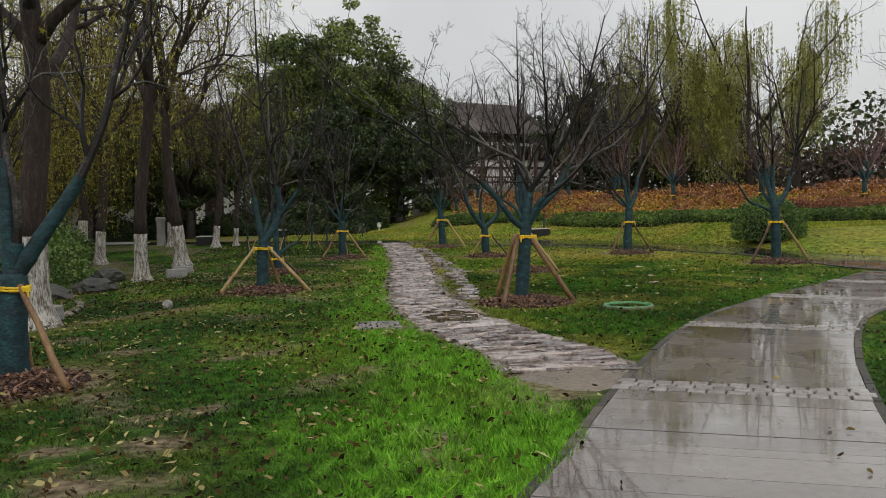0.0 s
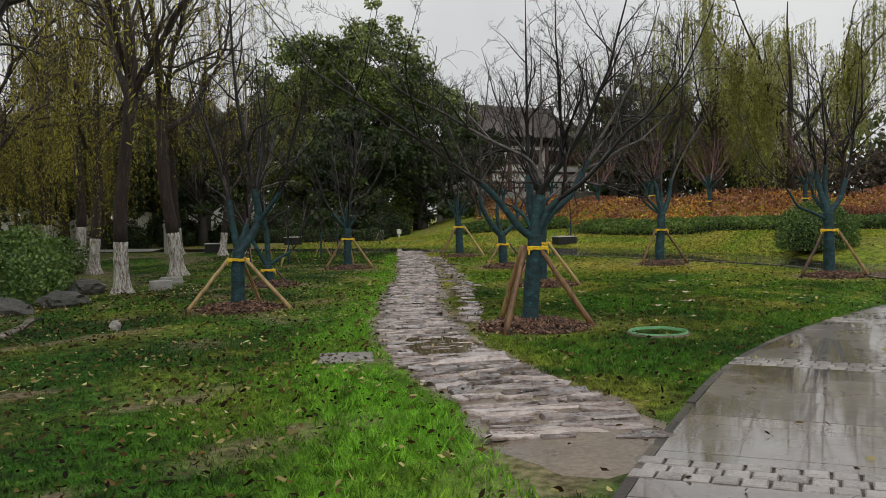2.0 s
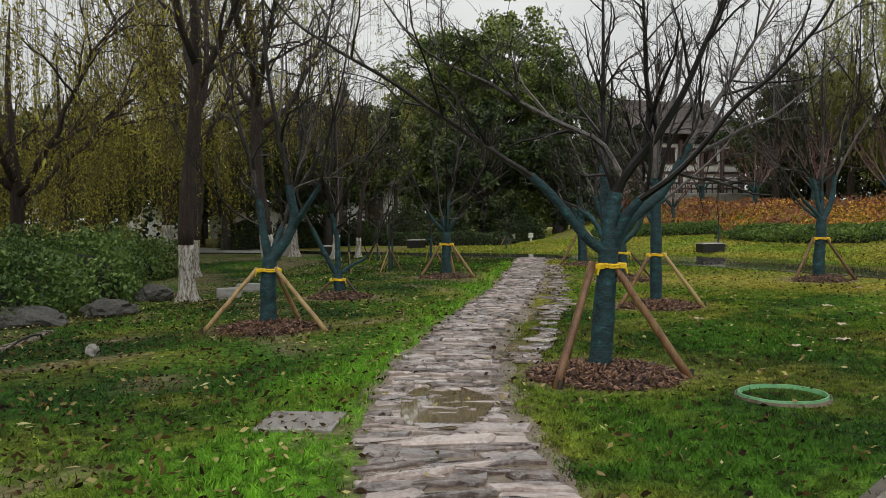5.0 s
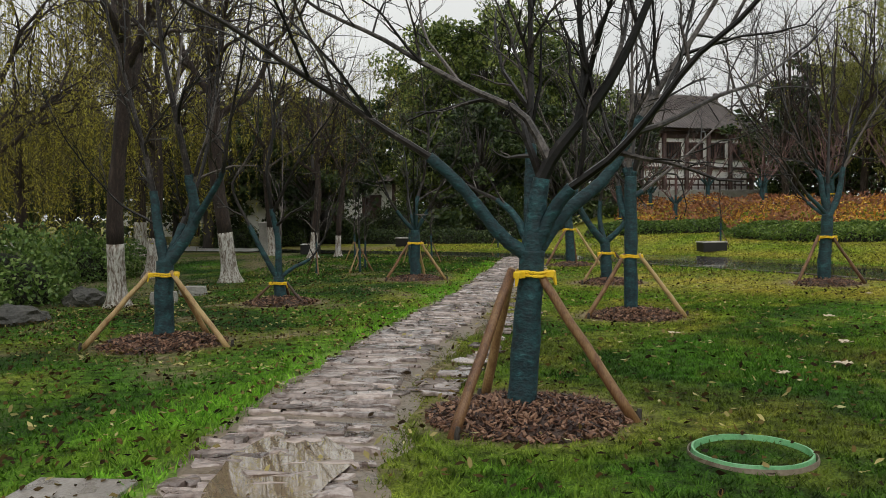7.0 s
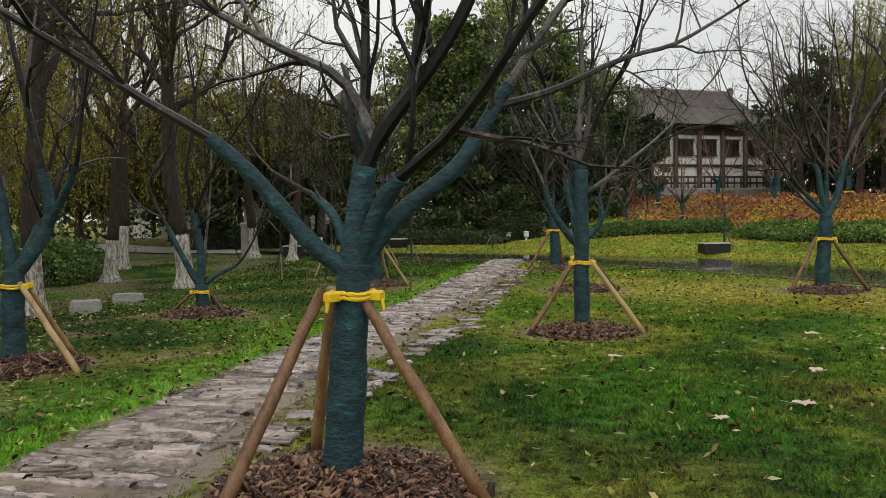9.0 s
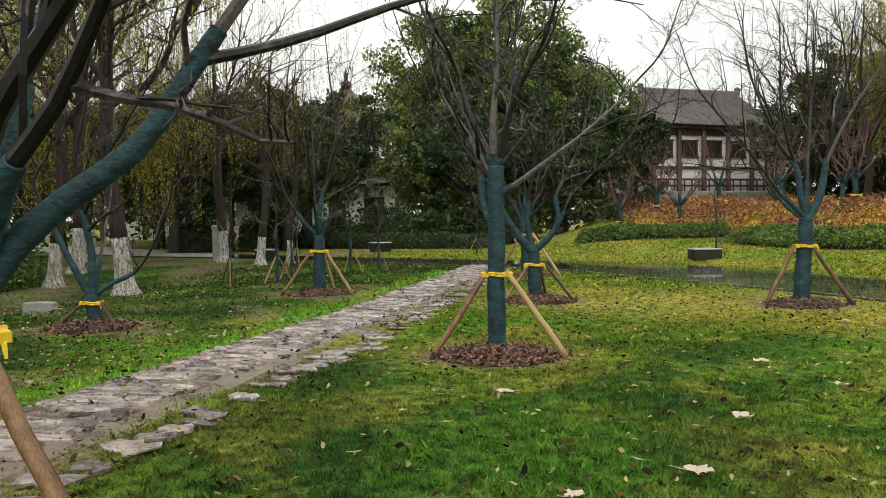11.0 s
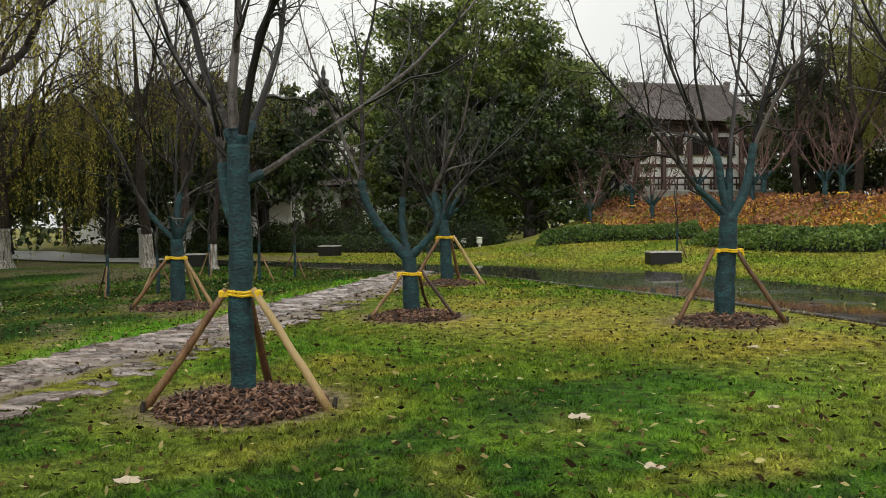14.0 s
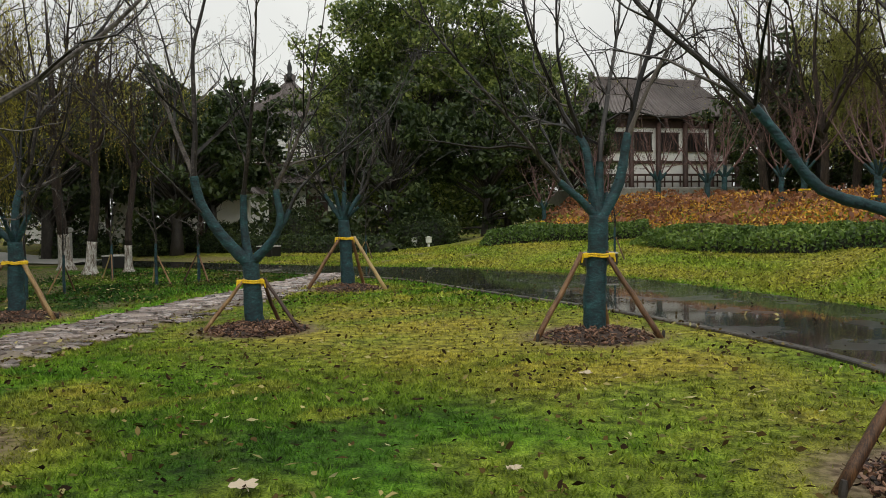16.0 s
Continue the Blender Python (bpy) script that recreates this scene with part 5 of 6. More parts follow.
def garden_lamp(x, y):
    p = thing("garden_lamp", x, y, gz(x, y), "small white garden lamp on a short post", "lamp", "garden lamps")
    g = Geo()
    g.tube([(0, 0, -0.02), (0, 0, 0.16)], [0.05, 0.045], 10)
    part("post", g, M_LAMP, p)
    g = Geo()
    g.tube([(0, 0, 0.16), (0, 0, 0.2), (0, 0, 0.36), (0, 0, 0.4), (0, 0, 0.43)], [0.09, 0.12, 0.12, 0.15, 0.03], 12)
    part("head", g, M_LAMP, p, smooth=False)


garden_lamp(-3.5, 46.0)
garden_lamp(-4.6, 47.5)

# manhole: painted ring with a paler collar, turf inside
ring = thing("manhole_ring", 2.66, 11.98, gz(2.66, 11.98), "green painted iron manhole ring set in the turf", "manhole")


def annulus(r0, r1, z0, z1, n=48):
    g = Geo()
    prof = [(r0, z0), (r0 + 0.008, z1), (r1 - 0.008, z1), (r1, z0)]
    vs = [(r * math.cos(2 * math.pi * i / n), r * math.sin(2 * math.pi * i / n), z + 0.0015 * math.sin(0.9 * i)) for i in range(n) for r, z in prof]
    g.add(vs, [(4 * i + k, 4 * i + k + 1, 4 * ((i + 1) % n) + k + 1, 4 * ((i + 1) % n) + k) for i in range(n) for k in range(3)])
    return g


part("rim", annulus(0.322, 0.35, -0.03, 0.024), M_GREENIRON, ring, "chipped green paint")
part("collar", annulus(0.351, 0.372, -0.03, 0.01), M_MUD, ring)

# inspection slab beside the path
slab = Geo()
slab.box(0, 0, 0, 0.56, 0.5, 0.08, 0, 0.012)
cover = part("concrete_slab", slab, M_SETT)
cover.matrix_basis = pose(-0.84, 10.46, gz(-0.84, 10.46) - 0.016, 0.6, 0, 8)
tagged(cover, "flat worn concrete cover slab sunk in grass", "slab")


# ---- buildings beyond the trees ----
def hip_roof(parent, name, cx, cy, z, wide, deep, rise, ridge, ribs=34, lift=0.35):
    """Tiled hip roof with upswept corners; ribs run down every slope."""
    n, g, rows = 8, Geo(), []

    def point(u, v, side):
        # u along the eave -1..1, v from eave 0 to ridge 1
        e = (u * wide / 2, deep / 2) if side in (0, 2) else (wide / 2, u * deep / 2)
        r = (u * ridge / 2, 0.0) if side in (0, 2) else (ridge / 2, 0.0)
        sgn = 1 if side in (0, 1) else -1
        x, y = (e[0] + (r[0] - e[0]) * v, e[1] + (r[1] - e[1]) * v)
        return (cx + sgn * x, cy + sgn * y, z + rise * (0.55 * v + 0.45 * v * v) + lift * abs(u) ** 4 * (1 - v) ** 2)
    for side in range(4):
        m = 12
        vs = [point(-1 + 2 * i / m, k / n, side) for k in range(n + 1) for i in range(m + 1)]
        g.add(vs, [(k * (m + 1) + i, k * (m + 1) + i + 1, (k + 1) * (m + 1) + i + 1, (k + 1) * (m + 1) + i) for k in range(n) for i in range(m)])
        count = ribs if side in (0, 2) else max(6, int(ribs * deep / wide))
        for j in range(count):
            u = -1 + 2 * (j + 0.5) / count
            rows.append([tuple(np.array(point(u, f, side)) + (0, 0, 0.03)) for f in (0, 0.3, 0.6, 1.0)])
    roof = part(name, g, M_TILE, parent, "grey tiled roof with upswept eaves")
    for line in rows:
        t = Geo()
        t.tube(line, [0.055] * 4, 4)
        part("roof_tile", t, M_TILE, roof)
    t = Geo()
    t.box(cx, cy, z + rise + 0.1, ridge + 0.3, 0.28, 0.4, 0, 0.06)
    part("ridge", t, M_TILE, roof)
    for sx in (-1, 1):
        t = Geo()
        t.box(cx + sx * (ridge / 2 + 0.05), cy, z + rise + 0.3, 0.3, 0.24, 0.5, 0, 0.08)
        part("ridge_end", t, M_TILE, roof)


PZ = 2.55
pav = thing("pavilion", 3.7, 66.0, PZ, "white-walled timber pavilion with grey tiled hip roof", "pavilion", turn=34)
g = Geo()
g.box(0, 0, -0.8, 10.4, 6.4, 2.2, 0, 0.05)
part("stone_base", g, M_STONE, pav, "grey stone plinth")
for sy in (-1, 1):
    g = Geo()
    g.box(0, sy * 2.4, 1.95, 8.2, 0.22, 3.4)
    part("wall", g, M_WHITE, pav, "white plaster wall")
for sx in (-1, 1):
    g = Geo()
    g.box(sx * 4.0, 0, 1.95, 0.22, 4.58, 3.4)
    part("wall", g, M_WHITE, pav, "white plaster wall")
g = Geo()
g.box(0, 0, 3.95, 8.6, 5.2, 0.6)
part("upper_frieze", g, M_WOOD, pav, "dark timber frieze under the eaves")
for sy in (-2.75, 2.75):
    for k in range(6):
        g = Geo()
        x = -4.3 + 8.6 * k / 5
        g.tube([(x, sy, 0.25), (x, sy, 0.4), (x, sy, 3.9)], [0.2, 0.15, 0.14], 10)
        part("column", g, M_WOOD, pav, "dark red timber column", smooth=True)
for k in range(5):
    x = -3.44 + 8.6 * k / 5
    for zz, tall, out in ((0.62, 0.1, 2.78), (1.0, 0.12, 2.78), (1.72, 0.16, 2.55)):
        g = Geo()
        g.box(x, -out, zz, 1.5, 0.1, tall)
        part("rail", g, M_WOOD, pav, "dark red timber rail")
    for off in (-0.5, 0.0, 0.5):
        g = Geo()
        g.box(x + off, -2.78, 0.65, 0.06, 0.06, 0.7)
        part("baluster", g, M_WOOD, pav)
    g = Geo()
    g.box(x, -2.53, 2.85, 1.1, 0.08, 0.95)
    win = part("window", g, M_BLACK, pav, "dark window opening")
    for j in range(5):
        b = Geo()
        b.box(x - 0.44 + 0.22 * j, -2.585, 2.85, 0.045, 0.04, 0.9)
        part("bar", b, M_WOOD, win)
    for zz in (2.35, 3.35):
        b = Geo()
        b.box(x, -2.585, zz, 1.2, 0.05, 0.08)
        part("frame", b, M_WOOD, win)
hip_roof(pav, "roof", 0, 0, 4.25, 10.4, 6.4, 2.3, 7.0, ribs=40)
g = Geo()
g.box(0, 0, 4.18, 9.9, 5.9, 0.16)
part("eaves_board", g, M_WOOD, pav)

pag = thing("pagoda_hall", -21.6, 70.0, 0.3, "two-storey white hall with balcony and tiled pagoda roof", "hall", turn=8)
g = Geo()
g.box(0, 0, 1.75, 9.0, 6.0, 3.5)
part("wall", g, M_WHITE, pag, "white plaster ground floor")
for k in range(5):
    g = Geo()
    g.tube([(-4.6 + 2.3 * k, -3.5, 0.0), (-4.6 + 2.3 * k, -3.5, 3.6)], [0.16, 0.14], 10)
    part("column", g, M_WOOD, pag, "dark timber column")
for k in range(3):
    g = Geo()
    g.box(-2.9 + 2.9 * k, -3.02, 1.4, 1.3, 0.12, 2.6)
    part("door", g, M_WOOD, pag, "dark timber door")
hip_roof(pag, "lower_roof", 0, 0, 3.6, 11.5, 8.5, 1.4, 6.0, ribs=36)
g = Geo()
g.box(0, 0, 6.3, 4.6, 4.2, 3.2)
part("upper_wall", g, M_WHITE, pag, "white upper storey")
g = Geo()
g.box(0, 0, 5.0, 6.2, 5.6, 0.2)
part("balcony", g, M_WOOD, pag)
for zz in (5.4, 5.75, 6.1):
    for sy in (-2.75, 2.75):
        g = Geo()
        g.box(0, sy, zz, 6.1, 0.08, 0.08)
        part("rail", g, M_WOOD, pag)
for k in range(9):
    g = Geo()
    g.box(-3.0 + 0.75 * k, -2.75, 5.6, 0.1, 0.1, 1.15)
    part("post", g, M_WOOD, pag)
for sx in (-2.7, 2.7):
    for sy in (-2.4, 2.4):
        g = Geo()
        g.tube([(sx, sy, 5.1), (sx, sy, 8.2)], [0.14, 0.13], 8)
        part("column", g, M_WOOD, pag)
hip_roof(pag, "upper_roof", 0, 0, 8.1, 7.4, 6.8, 3.0, 0.4, ribs=24, lift=0.6)
g = Geo()
g.tube([(0, 0, 11.1), (0, 0, 11.4), (0, 0, 11.6), (0, 0, 11.75), (0, 0, 12.1), (0, 0, 12.7)], [0.35, 0.2, 0.32, 0.14, 0.2, 0.02], 10)
part("finial", g, M_BLACK, pag, "dark roof finial", smooth=True)

gal = thing("covered_gallery", -24.0, 57.0, 0.2, "long low white gallery wall with dark posts", "gallery", turn=6)
for k in range(5):
    x = -9.0 + 3.0 * k
    g = Geo()
    g.box(x + 1.5, 0.4, 1.2, 2.7, 0.2, 2.4)
    part("wall", g, M_WHITE, gal, "white plaster bay")
    g = Geo()
    g.box(x, 0, 1.35, 0.2, 0.2, 2.7)
    part("post", g, M_WOOD, gal)
hip_roof(gal, "roof", -1.5, 0.3, 2.7, 16.0, 2.6, 0.9, 14.5, ribs=54, lift=0.15)

# ---- the walkway of stone strips with bands of setts ----
NS = 400
LL, RR = resample(road_l, NS), resample(road_r, NS)
mid = (LL + RR) / 2
along = np.concatenate(([0], np.cumsum(np.hypot(*np.diff(mid, axis=0).T))))


def cross(s):
    return [np.array([np.interp(s, along, e[:, 0]), np.interp(s, along, e[:, 1])]) for e in (LL, RR)]


def strip_mesh(a0, b0, a1, b1, low, top, e=0.004):
    """A slab between two lines across the walk, its top edges eased."""
    g = Geo()
    base = [a0, b0, b1, a1]
    c = sum(base) / 4
    inner = [p + (c - p) / np.linalg.norm(c - p) * e * 1.4 for p in base]
    vs = [(*p, low) for p in base] + [(*p, top - e) for p in base] + [(*p, top) for p in inner]
    fs = [(i, (i + 1) % 4, 4 + (i + 1) % 4, 4 + i) for i in range(4)] + [(4 + i, 4 + (i + 1) % 4, 8 + (i + 1) % 4, 8 + i) for i in range(4)] + [(8, 9, 10, 11)]
    g.add(vs, fs)
    return g


prng = np.random.default_rng(17)
band_s = [float(np.interp(v, LL[:, 1], along)) for v in (1.0, 3.6, 6.72, 9.98, 12.75, 14.85)]
s = 0.3
while s < along[-1] - 0.4:
    near_band = [b for b in band_s if 0 < b - s < 0.2]
    if near_band:
        b0 = near_band[0]
        for r in range(3):
            s0 = b0 - 0.18 + 0.125 * r
            (a0, c0), (a1, c1) = cross(s0 + 0.006), cross(s0 + 0.119)
            n = int(np.linalg.norm(c0 - a0) / 0.14)
            for k in range(n):
                f0, f1 = (k + 0.05 + 0.3 * (r % 2)) / (n + 0.4), (k + 0.95 + 0.3 * (r % 2)) / (n + 0.4)
                top = 0.027 + prng.uniform(-0.004, 0.006)
                part("sett", strip_mesh(a0 + (c0 - a0) * f0, a0 + (c0 - a0) * f1, a1 + (c1 - a1) * f0, a1 + (c1 - a1) * f1, -0.02, top, 0.008), M_SETT, concrete_walk)
        s = b0 + 0.2
        continue
    w = prng.choice([0.16, 0.24, 0.3, 0.42])
    nxt = min([b - 0.18 for b in band_s if b - 0.18 > s] + [along[-1]])
    e = nxt + 0.001 if s + w > nxt - 0.07 else s + w
    (a0, c0), (a1, c1) = cross(s + 0.003), cross(e - 0.003)
    u0, u1 = (c0 - a0) / np.linalg.norm(c0 - a0), (c1 - a1) / np.linalg.norm(c1 - a1)
    part("paving_slab", strip_mesh(a0 + u0 * 0.07, c0 - u0 * 0.07, a1 + u1 * 0.07, c1 - u1 * 0.07, -0.02, 0.02 + prng.uniform(-0.0015, 0.0015)), M_CONC, concrete_walk)
    s = e
for edge in (0, 1):
    s = 0.2
    while s < along[-1] - 0.9:
        p0, p1 = cross(s + 0.004), cross(s + 0.596)
        e0, e1 = p0[edge], p1[edge]
        i0 = e0 + (p0[1 - edge] - e0) / np.linalg.norm(p0[1 - edge] - e0) * 0.065
        i1 = e1 + (p1[1 - edge] - e1) / np.linalg.norm(p1[1 - edge] - e1) * 0.065
        q = (e0, i0, e1, i1) if edge == 0 else (i0, e0, i1, e1)
        part("kerb_stone", strip_mesh(*q, -0.03, 0.013 + prng.uniform(-0.007, 0.006), 0.006), M_KERB, concrete_walk)
        s += 0.6

# kerb along the near edge of the asphalt
ke = resample(asphalt_n[8:], 150)
for i in range(30, 118):
    a, b = ke[i], ke[i + 1]
    m, t = (a + b) / 2, math.atan2(b[1] - a[1], b[0] - a[0])
    g = Geo()
    g.box(0, 0, 0, np.linalg.norm(b - a) - 0.01, 0.12, 0.1, 0, 0.012)
    k = part("kerb_stone", g, M_KERB, asphalt_road)
    k.matrix_basis = pose(m[0], m[1], gz(*m) - 0.025, 0, 0, math.degrees(t))

# ---- the slate path ----
ty = np.linspace(6.35, 34.0, 140)
g = Geo()
taper = np.interp(ty, [6.35, 7.6], [0.25, 1.0])
pl = np.stack((path_x(ty) - path_half(ty) * taper - 0.10 - 0.1 * wob(ty, ty, 3.0), ty), 1)
pr = np.stack((path_x(ty) + path_half(ty) * taper + 0.16 + 0.16 * wob(ty, ty * 2, 2.0), ty), 1)
bed = [(*p, gz(*p) + d) for a, b in zip(pl, pr) for p, d in ((a, -0.02), (a * 0.8 + b * 0.2, 0.008), ((a + b) / 2, 0.01), (a * 0.2 + b * 0.8, 0.008), (b, -0.02))]
bed = [(x, y, z - 0.04 * max(0.0, 1 - (y - 6.35) / 0.7)) for x, y, z in bed]
g.add(bed, [(i * 5 + k, i * 5 + k + 1, (i + 1) * 5 + k + 1, (i + 1) * 5 + k) for i in range(139) for k in range(4)])
slate_path = tagged(part("slate_path", g, M_MUD, smooth=True), "wet stepping path of rough split slate pieces", "path", kind="structure")


def split_stone(seed):
    """A unit slab with a ragged outline."""
    rng = np.random.default_rng(seed)
    out = [(x, -0.5) for x in (-0.5, -0.3, -0.1, 0.1, 0.3, 0.5)] + [(x, 0.5) for x in (0.5, 0.3, 0.1, -0.1, -0.3, -0.5)]
    out = [(x0 + rng.uniform(-0.08, 0.08), y0 + rng.uniform(-0.28, 0.28)) for x0, y0 in out]
    n = len(out)
    vs = [(x, y, -1.0) for x, y in out] + [(x, y, rng.uniform(0.0, 0.35)) for x, y in out] + [(x * 0.96, y * 0.84, rng.uniform(0.45, 1.0)) for x, y in out] + [(0, 0, 0.85)]
    fs = [(i, (i + 1) % n, n + (i + 1) % n, n + i) for i in range(n)] + [(n + i, n + (i + 1) % n, 2 * n + (i + 1) % n, 2 * n + i) for i in range(n)] + [(2 * n + i, 2 * n + (i + 1) % n, 3 * n) for i in range(n)]
    g = Geo()
    g.add(vs, fs)
    return g


STONES = [split_stone(100 + i) for i in range(12)]
STONE_MESH = [mesh_of("slate_stone", g, M_SLATE) for g in STONES]
rest = Geo()
y, placed = 7.35, 0
while y < 33.8:
    d = prng.choice([0.06, 0.08, 0.11, 0.14, 0.19])
    half = float(path_half(y)) * prng.uniform(0.86, 1.14)
    cx = float(path_x(y))
    slope = math.degrees(math.atan2(float(path_x(y + 0.3) - path_x(y - 0.3)), 0.6))
    cuts = sorted(prng.uniform(-0.65, 0.65, prng.integers(1, 4)))
    ends = [-1.0] + [c for c in cuts] + [1.0]
    for a, b in zip(ends, ends[1:]):
        if b - a < 0.24 or prng.random() < 0.08:
            continue
        sunk = 0.011 * max(0.0, 1 - math.hypot((cx + half * (a + b) / 2 - 0.1) / 0.5, (y - 11.0) / 0.9) ** 2)
        m = pose(cx + half * (a + b) / 2, y + d / 2 + prng.normal() * 0.02, gz(cx, y) + 0.012 - sunk, prng.normal() * 4.2, prng.normal() * 1.6, -slope * 0.75 + prng.normal() * 7)
        m = m @ Matrix.Diagonal((half * (b - a) * 0.99, d * prng.uniform(0.72, 1.05), prng.uniform(0.012, 0.034), 1))
        k = int(prng.integers(12))
        if placed < 340:
            ob = new("slate_stone", STONE_MESH[k])
            ob.parent = slate_path
            ob.matrix_basis = m
            placed += 1
        else:
            rest.add([m @ Vector(v) for v in STONES[k].v], STONES[k].f)
    y += d * 0.93
y = 13.2
while y < 29.5:
    sx = float(np.interp(y, [13, 15.5, 18, 20, 22, 25, 29.5], [0.42, 0.4, 0.26, 0.12, -0.02, -0.32, -0.8]))
    if prng.random() < 0.72:
        m = pose(sx + prng.normal() * 0.06, y, gz(sx, y) + 0.008, prng.normal() * 3, prng.normal() * 2, prng.normal() * 14)
        m = m @ Matrix.Diagonal((prng.uniform(0.22, 0.46), prng.uniform(0.09, 0.2), prng.uniform(0.01, 0.022), 1))
        k = int(prng.integers(12))
        rest.add([m @ Vector(v) for v in STONES[k].v], STONES[k].f)
    y += prng.uniform(0.12, 0.3)
tagged(part("slate_stones_far", rest, M_SLATE_FAR, slate_path), kind="stuff")

# puddle in a hollow of the path
pg = Geo()
pv = [(0, 0, 0.0)] + [(0.36 * (1 + 0.12 * math.sin(2 * a) + 0.08 * math.sin(5 * a + 1)) * math.cos(a), 0.75 * (1 + 0.1 * math.sin(3 * a + 2) + 0.06 * math.sin(7 * a)) * math.sin(a), 0.0) for a in np.linspace(0, 2 * math.pi, 48, endpoint=False)]
pg.add(pv, [(0, 1 + i, 1 + (i + 1) % 48) for i in range(48)])
puddle = part("puddle", pg, M_WATER)
puddle.matrix_basis = pose(0.08, 11.1, 0.0285, 0, 0, 18)
tagged(puddle, "shallow muddy rain puddle lying on the slate path", "puddle")
# ---- grass blades over the lawn near the walk ----
grng = np.random.default_rng(23)
mid_x = lambda yy: np.interp(yy, [0, 4, 9, 14, 20, 30], [-0.6, -0.4, 1.0, 2.8, 3.2, 2.5])


def blades(count, x, y, tall, wide):
    off = inside(ROAD_INNER, x, y) | inside(FAR_POLY, x, y) | ((np.abs(x - path_x(y) - 0.02) < path_half(y) * (0.96 + 0.2 * wob(x, y, 5.0))) & (y > 6.3) & (y < 34))
    off |= inside([(-1.13, 10.22), (-0.57, 10.2), (-0.56, 10.7), (-1.12, 10.72)], x, y)
    r = np.hypot(x - 2.66, y - 11.98)
    off |= (r > 0.31) & (r < 0.41)
    lush, dry, soil, dense = masks(x, y)
    off |= grng.random(count) < soil * 0.95
    keep = ~off
    x, y, lush, dry, dense = x[keep], y[keep], lush[keep], dry[keep], dense[keep]
    n = len(x)
    h = tall * grng.uniform(0.45, 1.3, n) * (0.8 + 0.7 * lush) * (1 - 0.35 * dry) * (0.6 + 0.9 * wob(x, y, 13.0, 4.0))
    a = grng.uniform(0, 2 * math.pi, n)
    w = wide * grng.uniform(0.6, 1.3, n)
    lean = grng.normal(size=(n, 2)) * 0.55 * h[:, None]
    z = height(x, y) - 0.015
    dx, dy = np.cos(a) * w / 2, np.sin(a) * w / 2
    v = np.stack((np.stack((x - dx, y - dy, z), 1), np.stack((x + dx, y + dy, z), 1), np.stack((x + lean[:, 0], y + lean[:, 1], z + h), 1)), 1)
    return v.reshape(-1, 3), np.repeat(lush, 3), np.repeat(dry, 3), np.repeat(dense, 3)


sets = []
n = 330000
yy = grng.uniform(2.2, 23, n)
sets.append(blades(n, mid_x(yy) + grng.normal(size=n) * 2.6, yy, 0.034, 0.010))
n = 240000
yy = grng.uniform(3, 36, n)
sets.append(blades(n, grng.uniform(-14, 11, n), yy, 0.038, 0.02))
n = 120000
yy = grng.uniform(27, 46, n)
sets.append(blades(n, grng.uniform(-9, 22, n), yy, 0.06, 0.05))
gv = np.concatenate([q[0] for q in sets])
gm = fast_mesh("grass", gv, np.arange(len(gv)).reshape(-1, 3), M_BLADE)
# blades take the same darkening as the sheet, painted shade included
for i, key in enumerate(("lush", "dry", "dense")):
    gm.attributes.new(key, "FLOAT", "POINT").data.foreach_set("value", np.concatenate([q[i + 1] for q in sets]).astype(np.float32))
tagged(new("grass", gm), "short patchy lawn grass, fresh green beside the path", "grass", kind="stuff")

# ---- fallen leaves ----
n = 24000
lx, lyy = grng.uniform(-9, 12, n), grng.uniform(2.5, 42, n)
lx[:5000], lyy[:5000] = grng.uniform(-8, -0.5, 5000), grng.uniform(3, 20, 5000)
lx[5000:9000], lyy[5000:9000] = grng.uniform(-9, 9, 4000), grng.uniform(4, 36, 4000)
ok = ~((inside(ROAD_POLY, lx, lyy) | inside(FAR_POLY, lx, lyy) | ((np.abs(lx - path_x(lyy)) < path_half(lyy)) & (lyy > 6.5))) & (grng.random(n) < 0.9))
lx, lyy = lx[ok], lyy[ok]
c = np.stack((lx, lyy, height(lx, lyy) + 0.035), 1)
v, f = leaf_arrays(c, grng, 0.058, 0.036, flat=0.7)
quad = v.reshape(-1, 4, 3)
tip, lft, end, rgt = quad[:, 2], quad[:, 1], quad[:, 0], quad[:, 3]
curl = np.stack((np.zeros(len(tip)), np.zeros(len(tip)), grng.uniform(-0.004, 0.014, len(tip))), 1)
v = np.stack((end, lft * 0.72 + end * 0.28, lft * 0.7 + tip * 0.3 + curl, tip + curl, rgt * 0.7 + tip * 0.3 + curl, rgt * 0.72 + end * 0.28), 1).reshape(-1, 3)
f = np.arange(len(v)).reshape(-1, 6)
tagged(part("fallen_leaves", fast_mesh("fallen_leaves", v, f, M_DEADLEAF), M_DEADLEAF), "scattered wet brown fallen leaves on the grass", "leaves", kind="stuff")


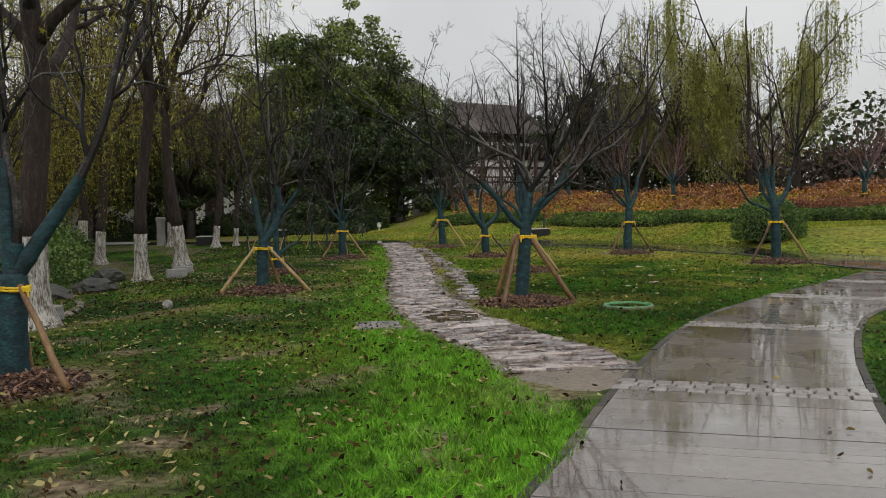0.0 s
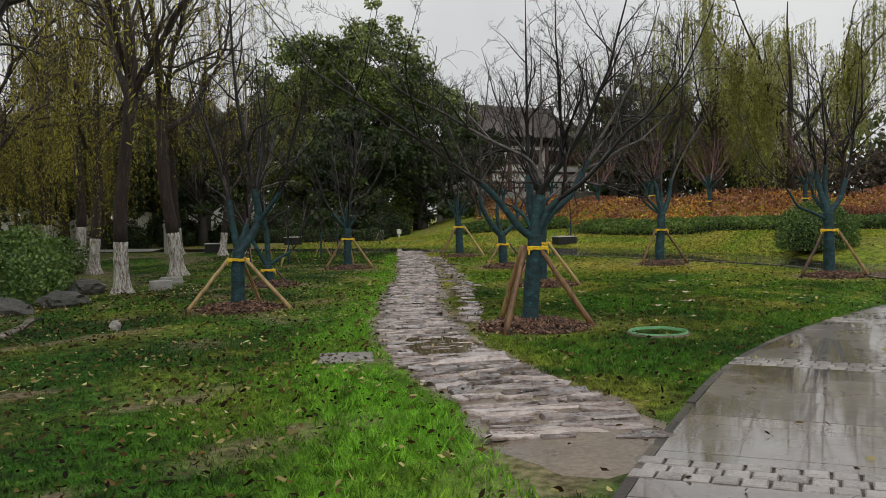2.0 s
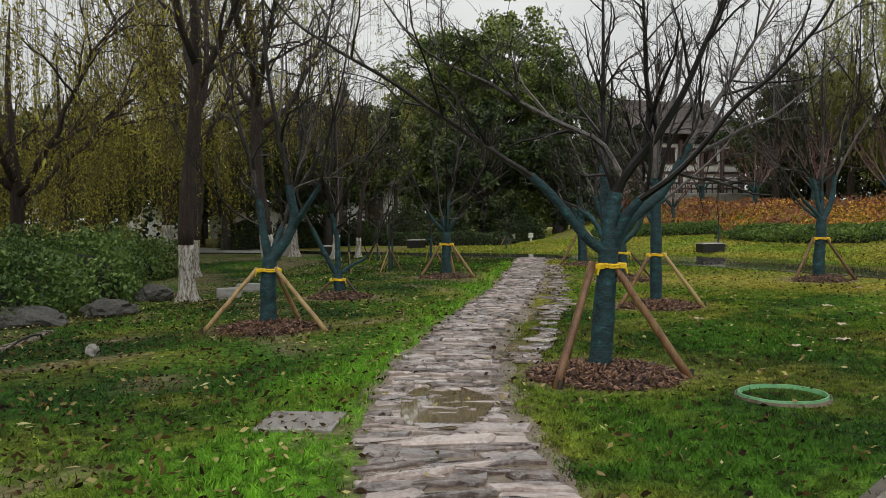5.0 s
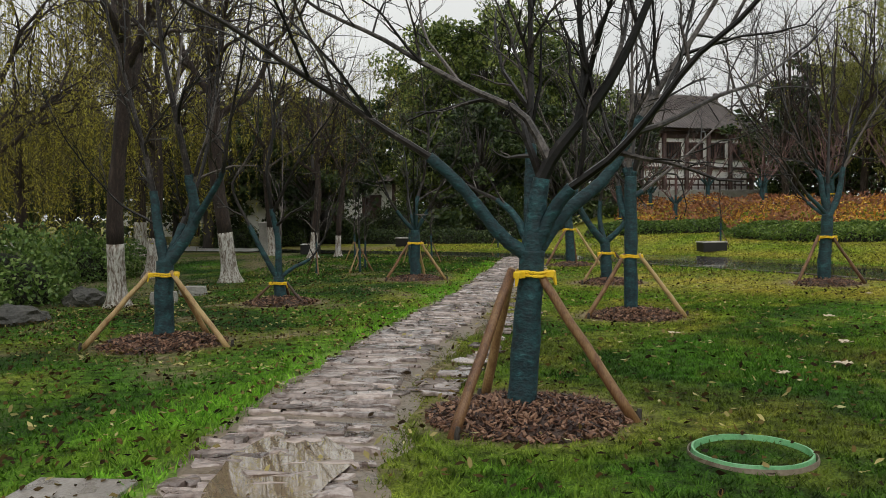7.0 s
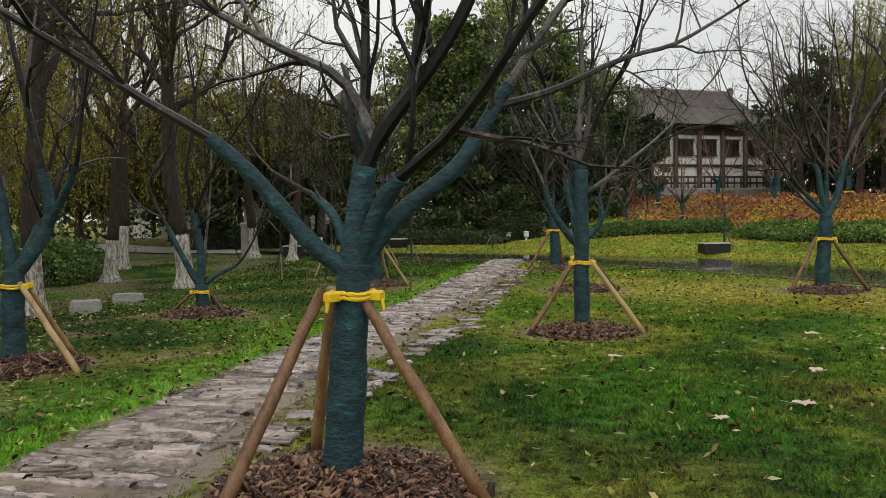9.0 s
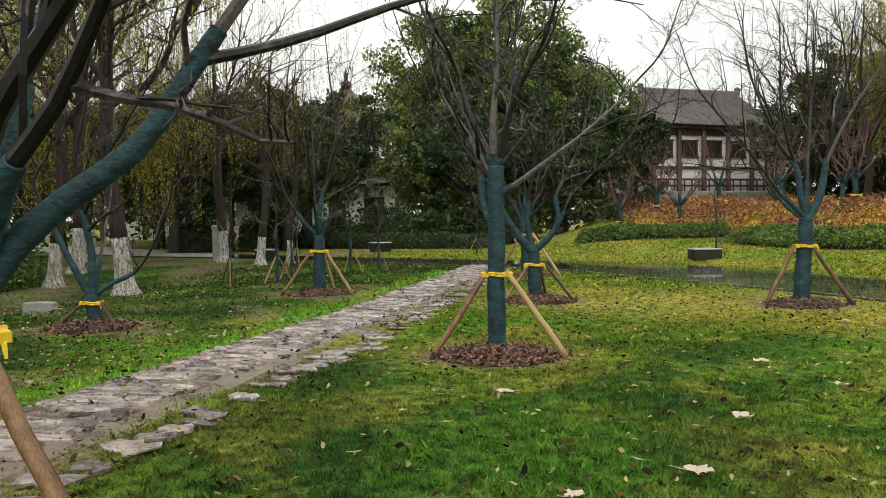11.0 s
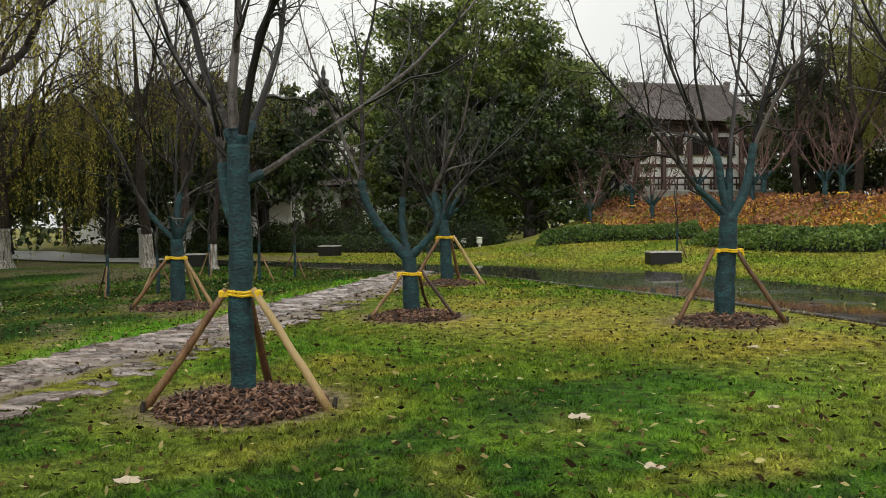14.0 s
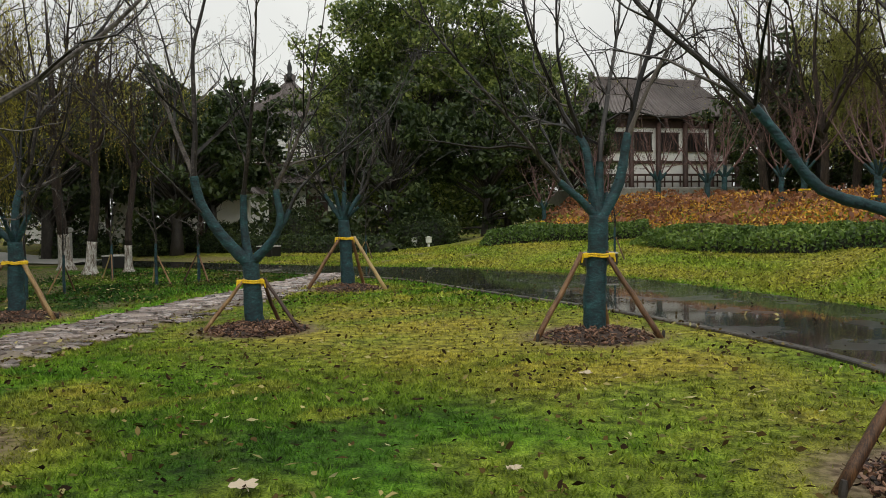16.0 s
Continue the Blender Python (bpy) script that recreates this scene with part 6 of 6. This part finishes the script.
def litter(name, count, length, width, mat, label, lift):
    """Narrow leaves lying flat, thicker on some parts of the lawn than others."""
    x, y = grng.uniform(-8.5, 9.5, count), grng.uniform(2.5, 34, count)
    keep = ~inside(ROAD_POLY, x, y) & ~inside(FAR_POLY, x, y) & ((np.abs(x - path_x(y)) > path_half(y)) | (grng.random(count) < 0.25)) & (grng.random(count) < 0.2 + wob(x, y, 1.4, 3.3))
    x, y = x[keep], y[keep]
    v, f = leaf_arrays(np.stack((x, y, height(x, y) + lift), 1), grng, length, width, flat=0.88)
    tagged(part(name, fast_mesh(name, v, f, mat), mat), label, "leaves", kind="stuff")


litter("pale_leaf_litter", 3000, 0.085, 0.024, M_PALELITTER, "narrow pale willow leaves strewn over the lawn", 0.04)
litter("dark_leaf_litter", 12000, 0.06, 0.026, M_DARKLITTER, "wet blackened leaves strewn over the lawn", 0.032)


def plane_leaf(x, y, size, turn, seed, mat=None):
    """A large lobed leaf, curled at its tips, with its stalk."""
    rng = np.random.default_rng(seed)
    g = Geo()
    n = 20
    vs = [(0, 0, 0.0)]
    for i in range(n):
        a = 2 * math.pi * i / n
        r = size * (0.55 + 0.35 * abs(math.cos(2.5 * a)) + rng.uniform(-0.06, 0.06)) / 2
        vs.append((r * math.cos(a), r * math.sin(a), 0.12 * r + rng.uniform(0, 0.02)))
    g.add(vs, [(0, 1 + i, 1 + (i + 1) % n) for i in range(n)])
    g.tube([(0, 0, 0.004), (-size * 0.4, 0.01, 0.01), (-size * 0.75, 0.03, 0.02)], [0.003, 0.002, 0.002], 4)
    ob = part("fallen_leaf", g, mat or M_PALELEAF)
    ob.matrix_basis = pose(x, y, gz(x, y) + 0.03, 0, 0, turn)
    return tagged(ob, "large pale curled plane leaf lying on grass", "leaf", "large fallen leaves")


for i, (qx, qy) in enumerate(((3.78, 14.95), (4.08, 16.28), (4.37, 18.6), (2.35, 16.7), (5.62, 21.9), (4.9, 17.6), (3.2, 14.4), (5.6, 19.2))):
    plane_leaf(qx, qy, 0.2 - 0.012 * i, 70 * i, 60 + i)
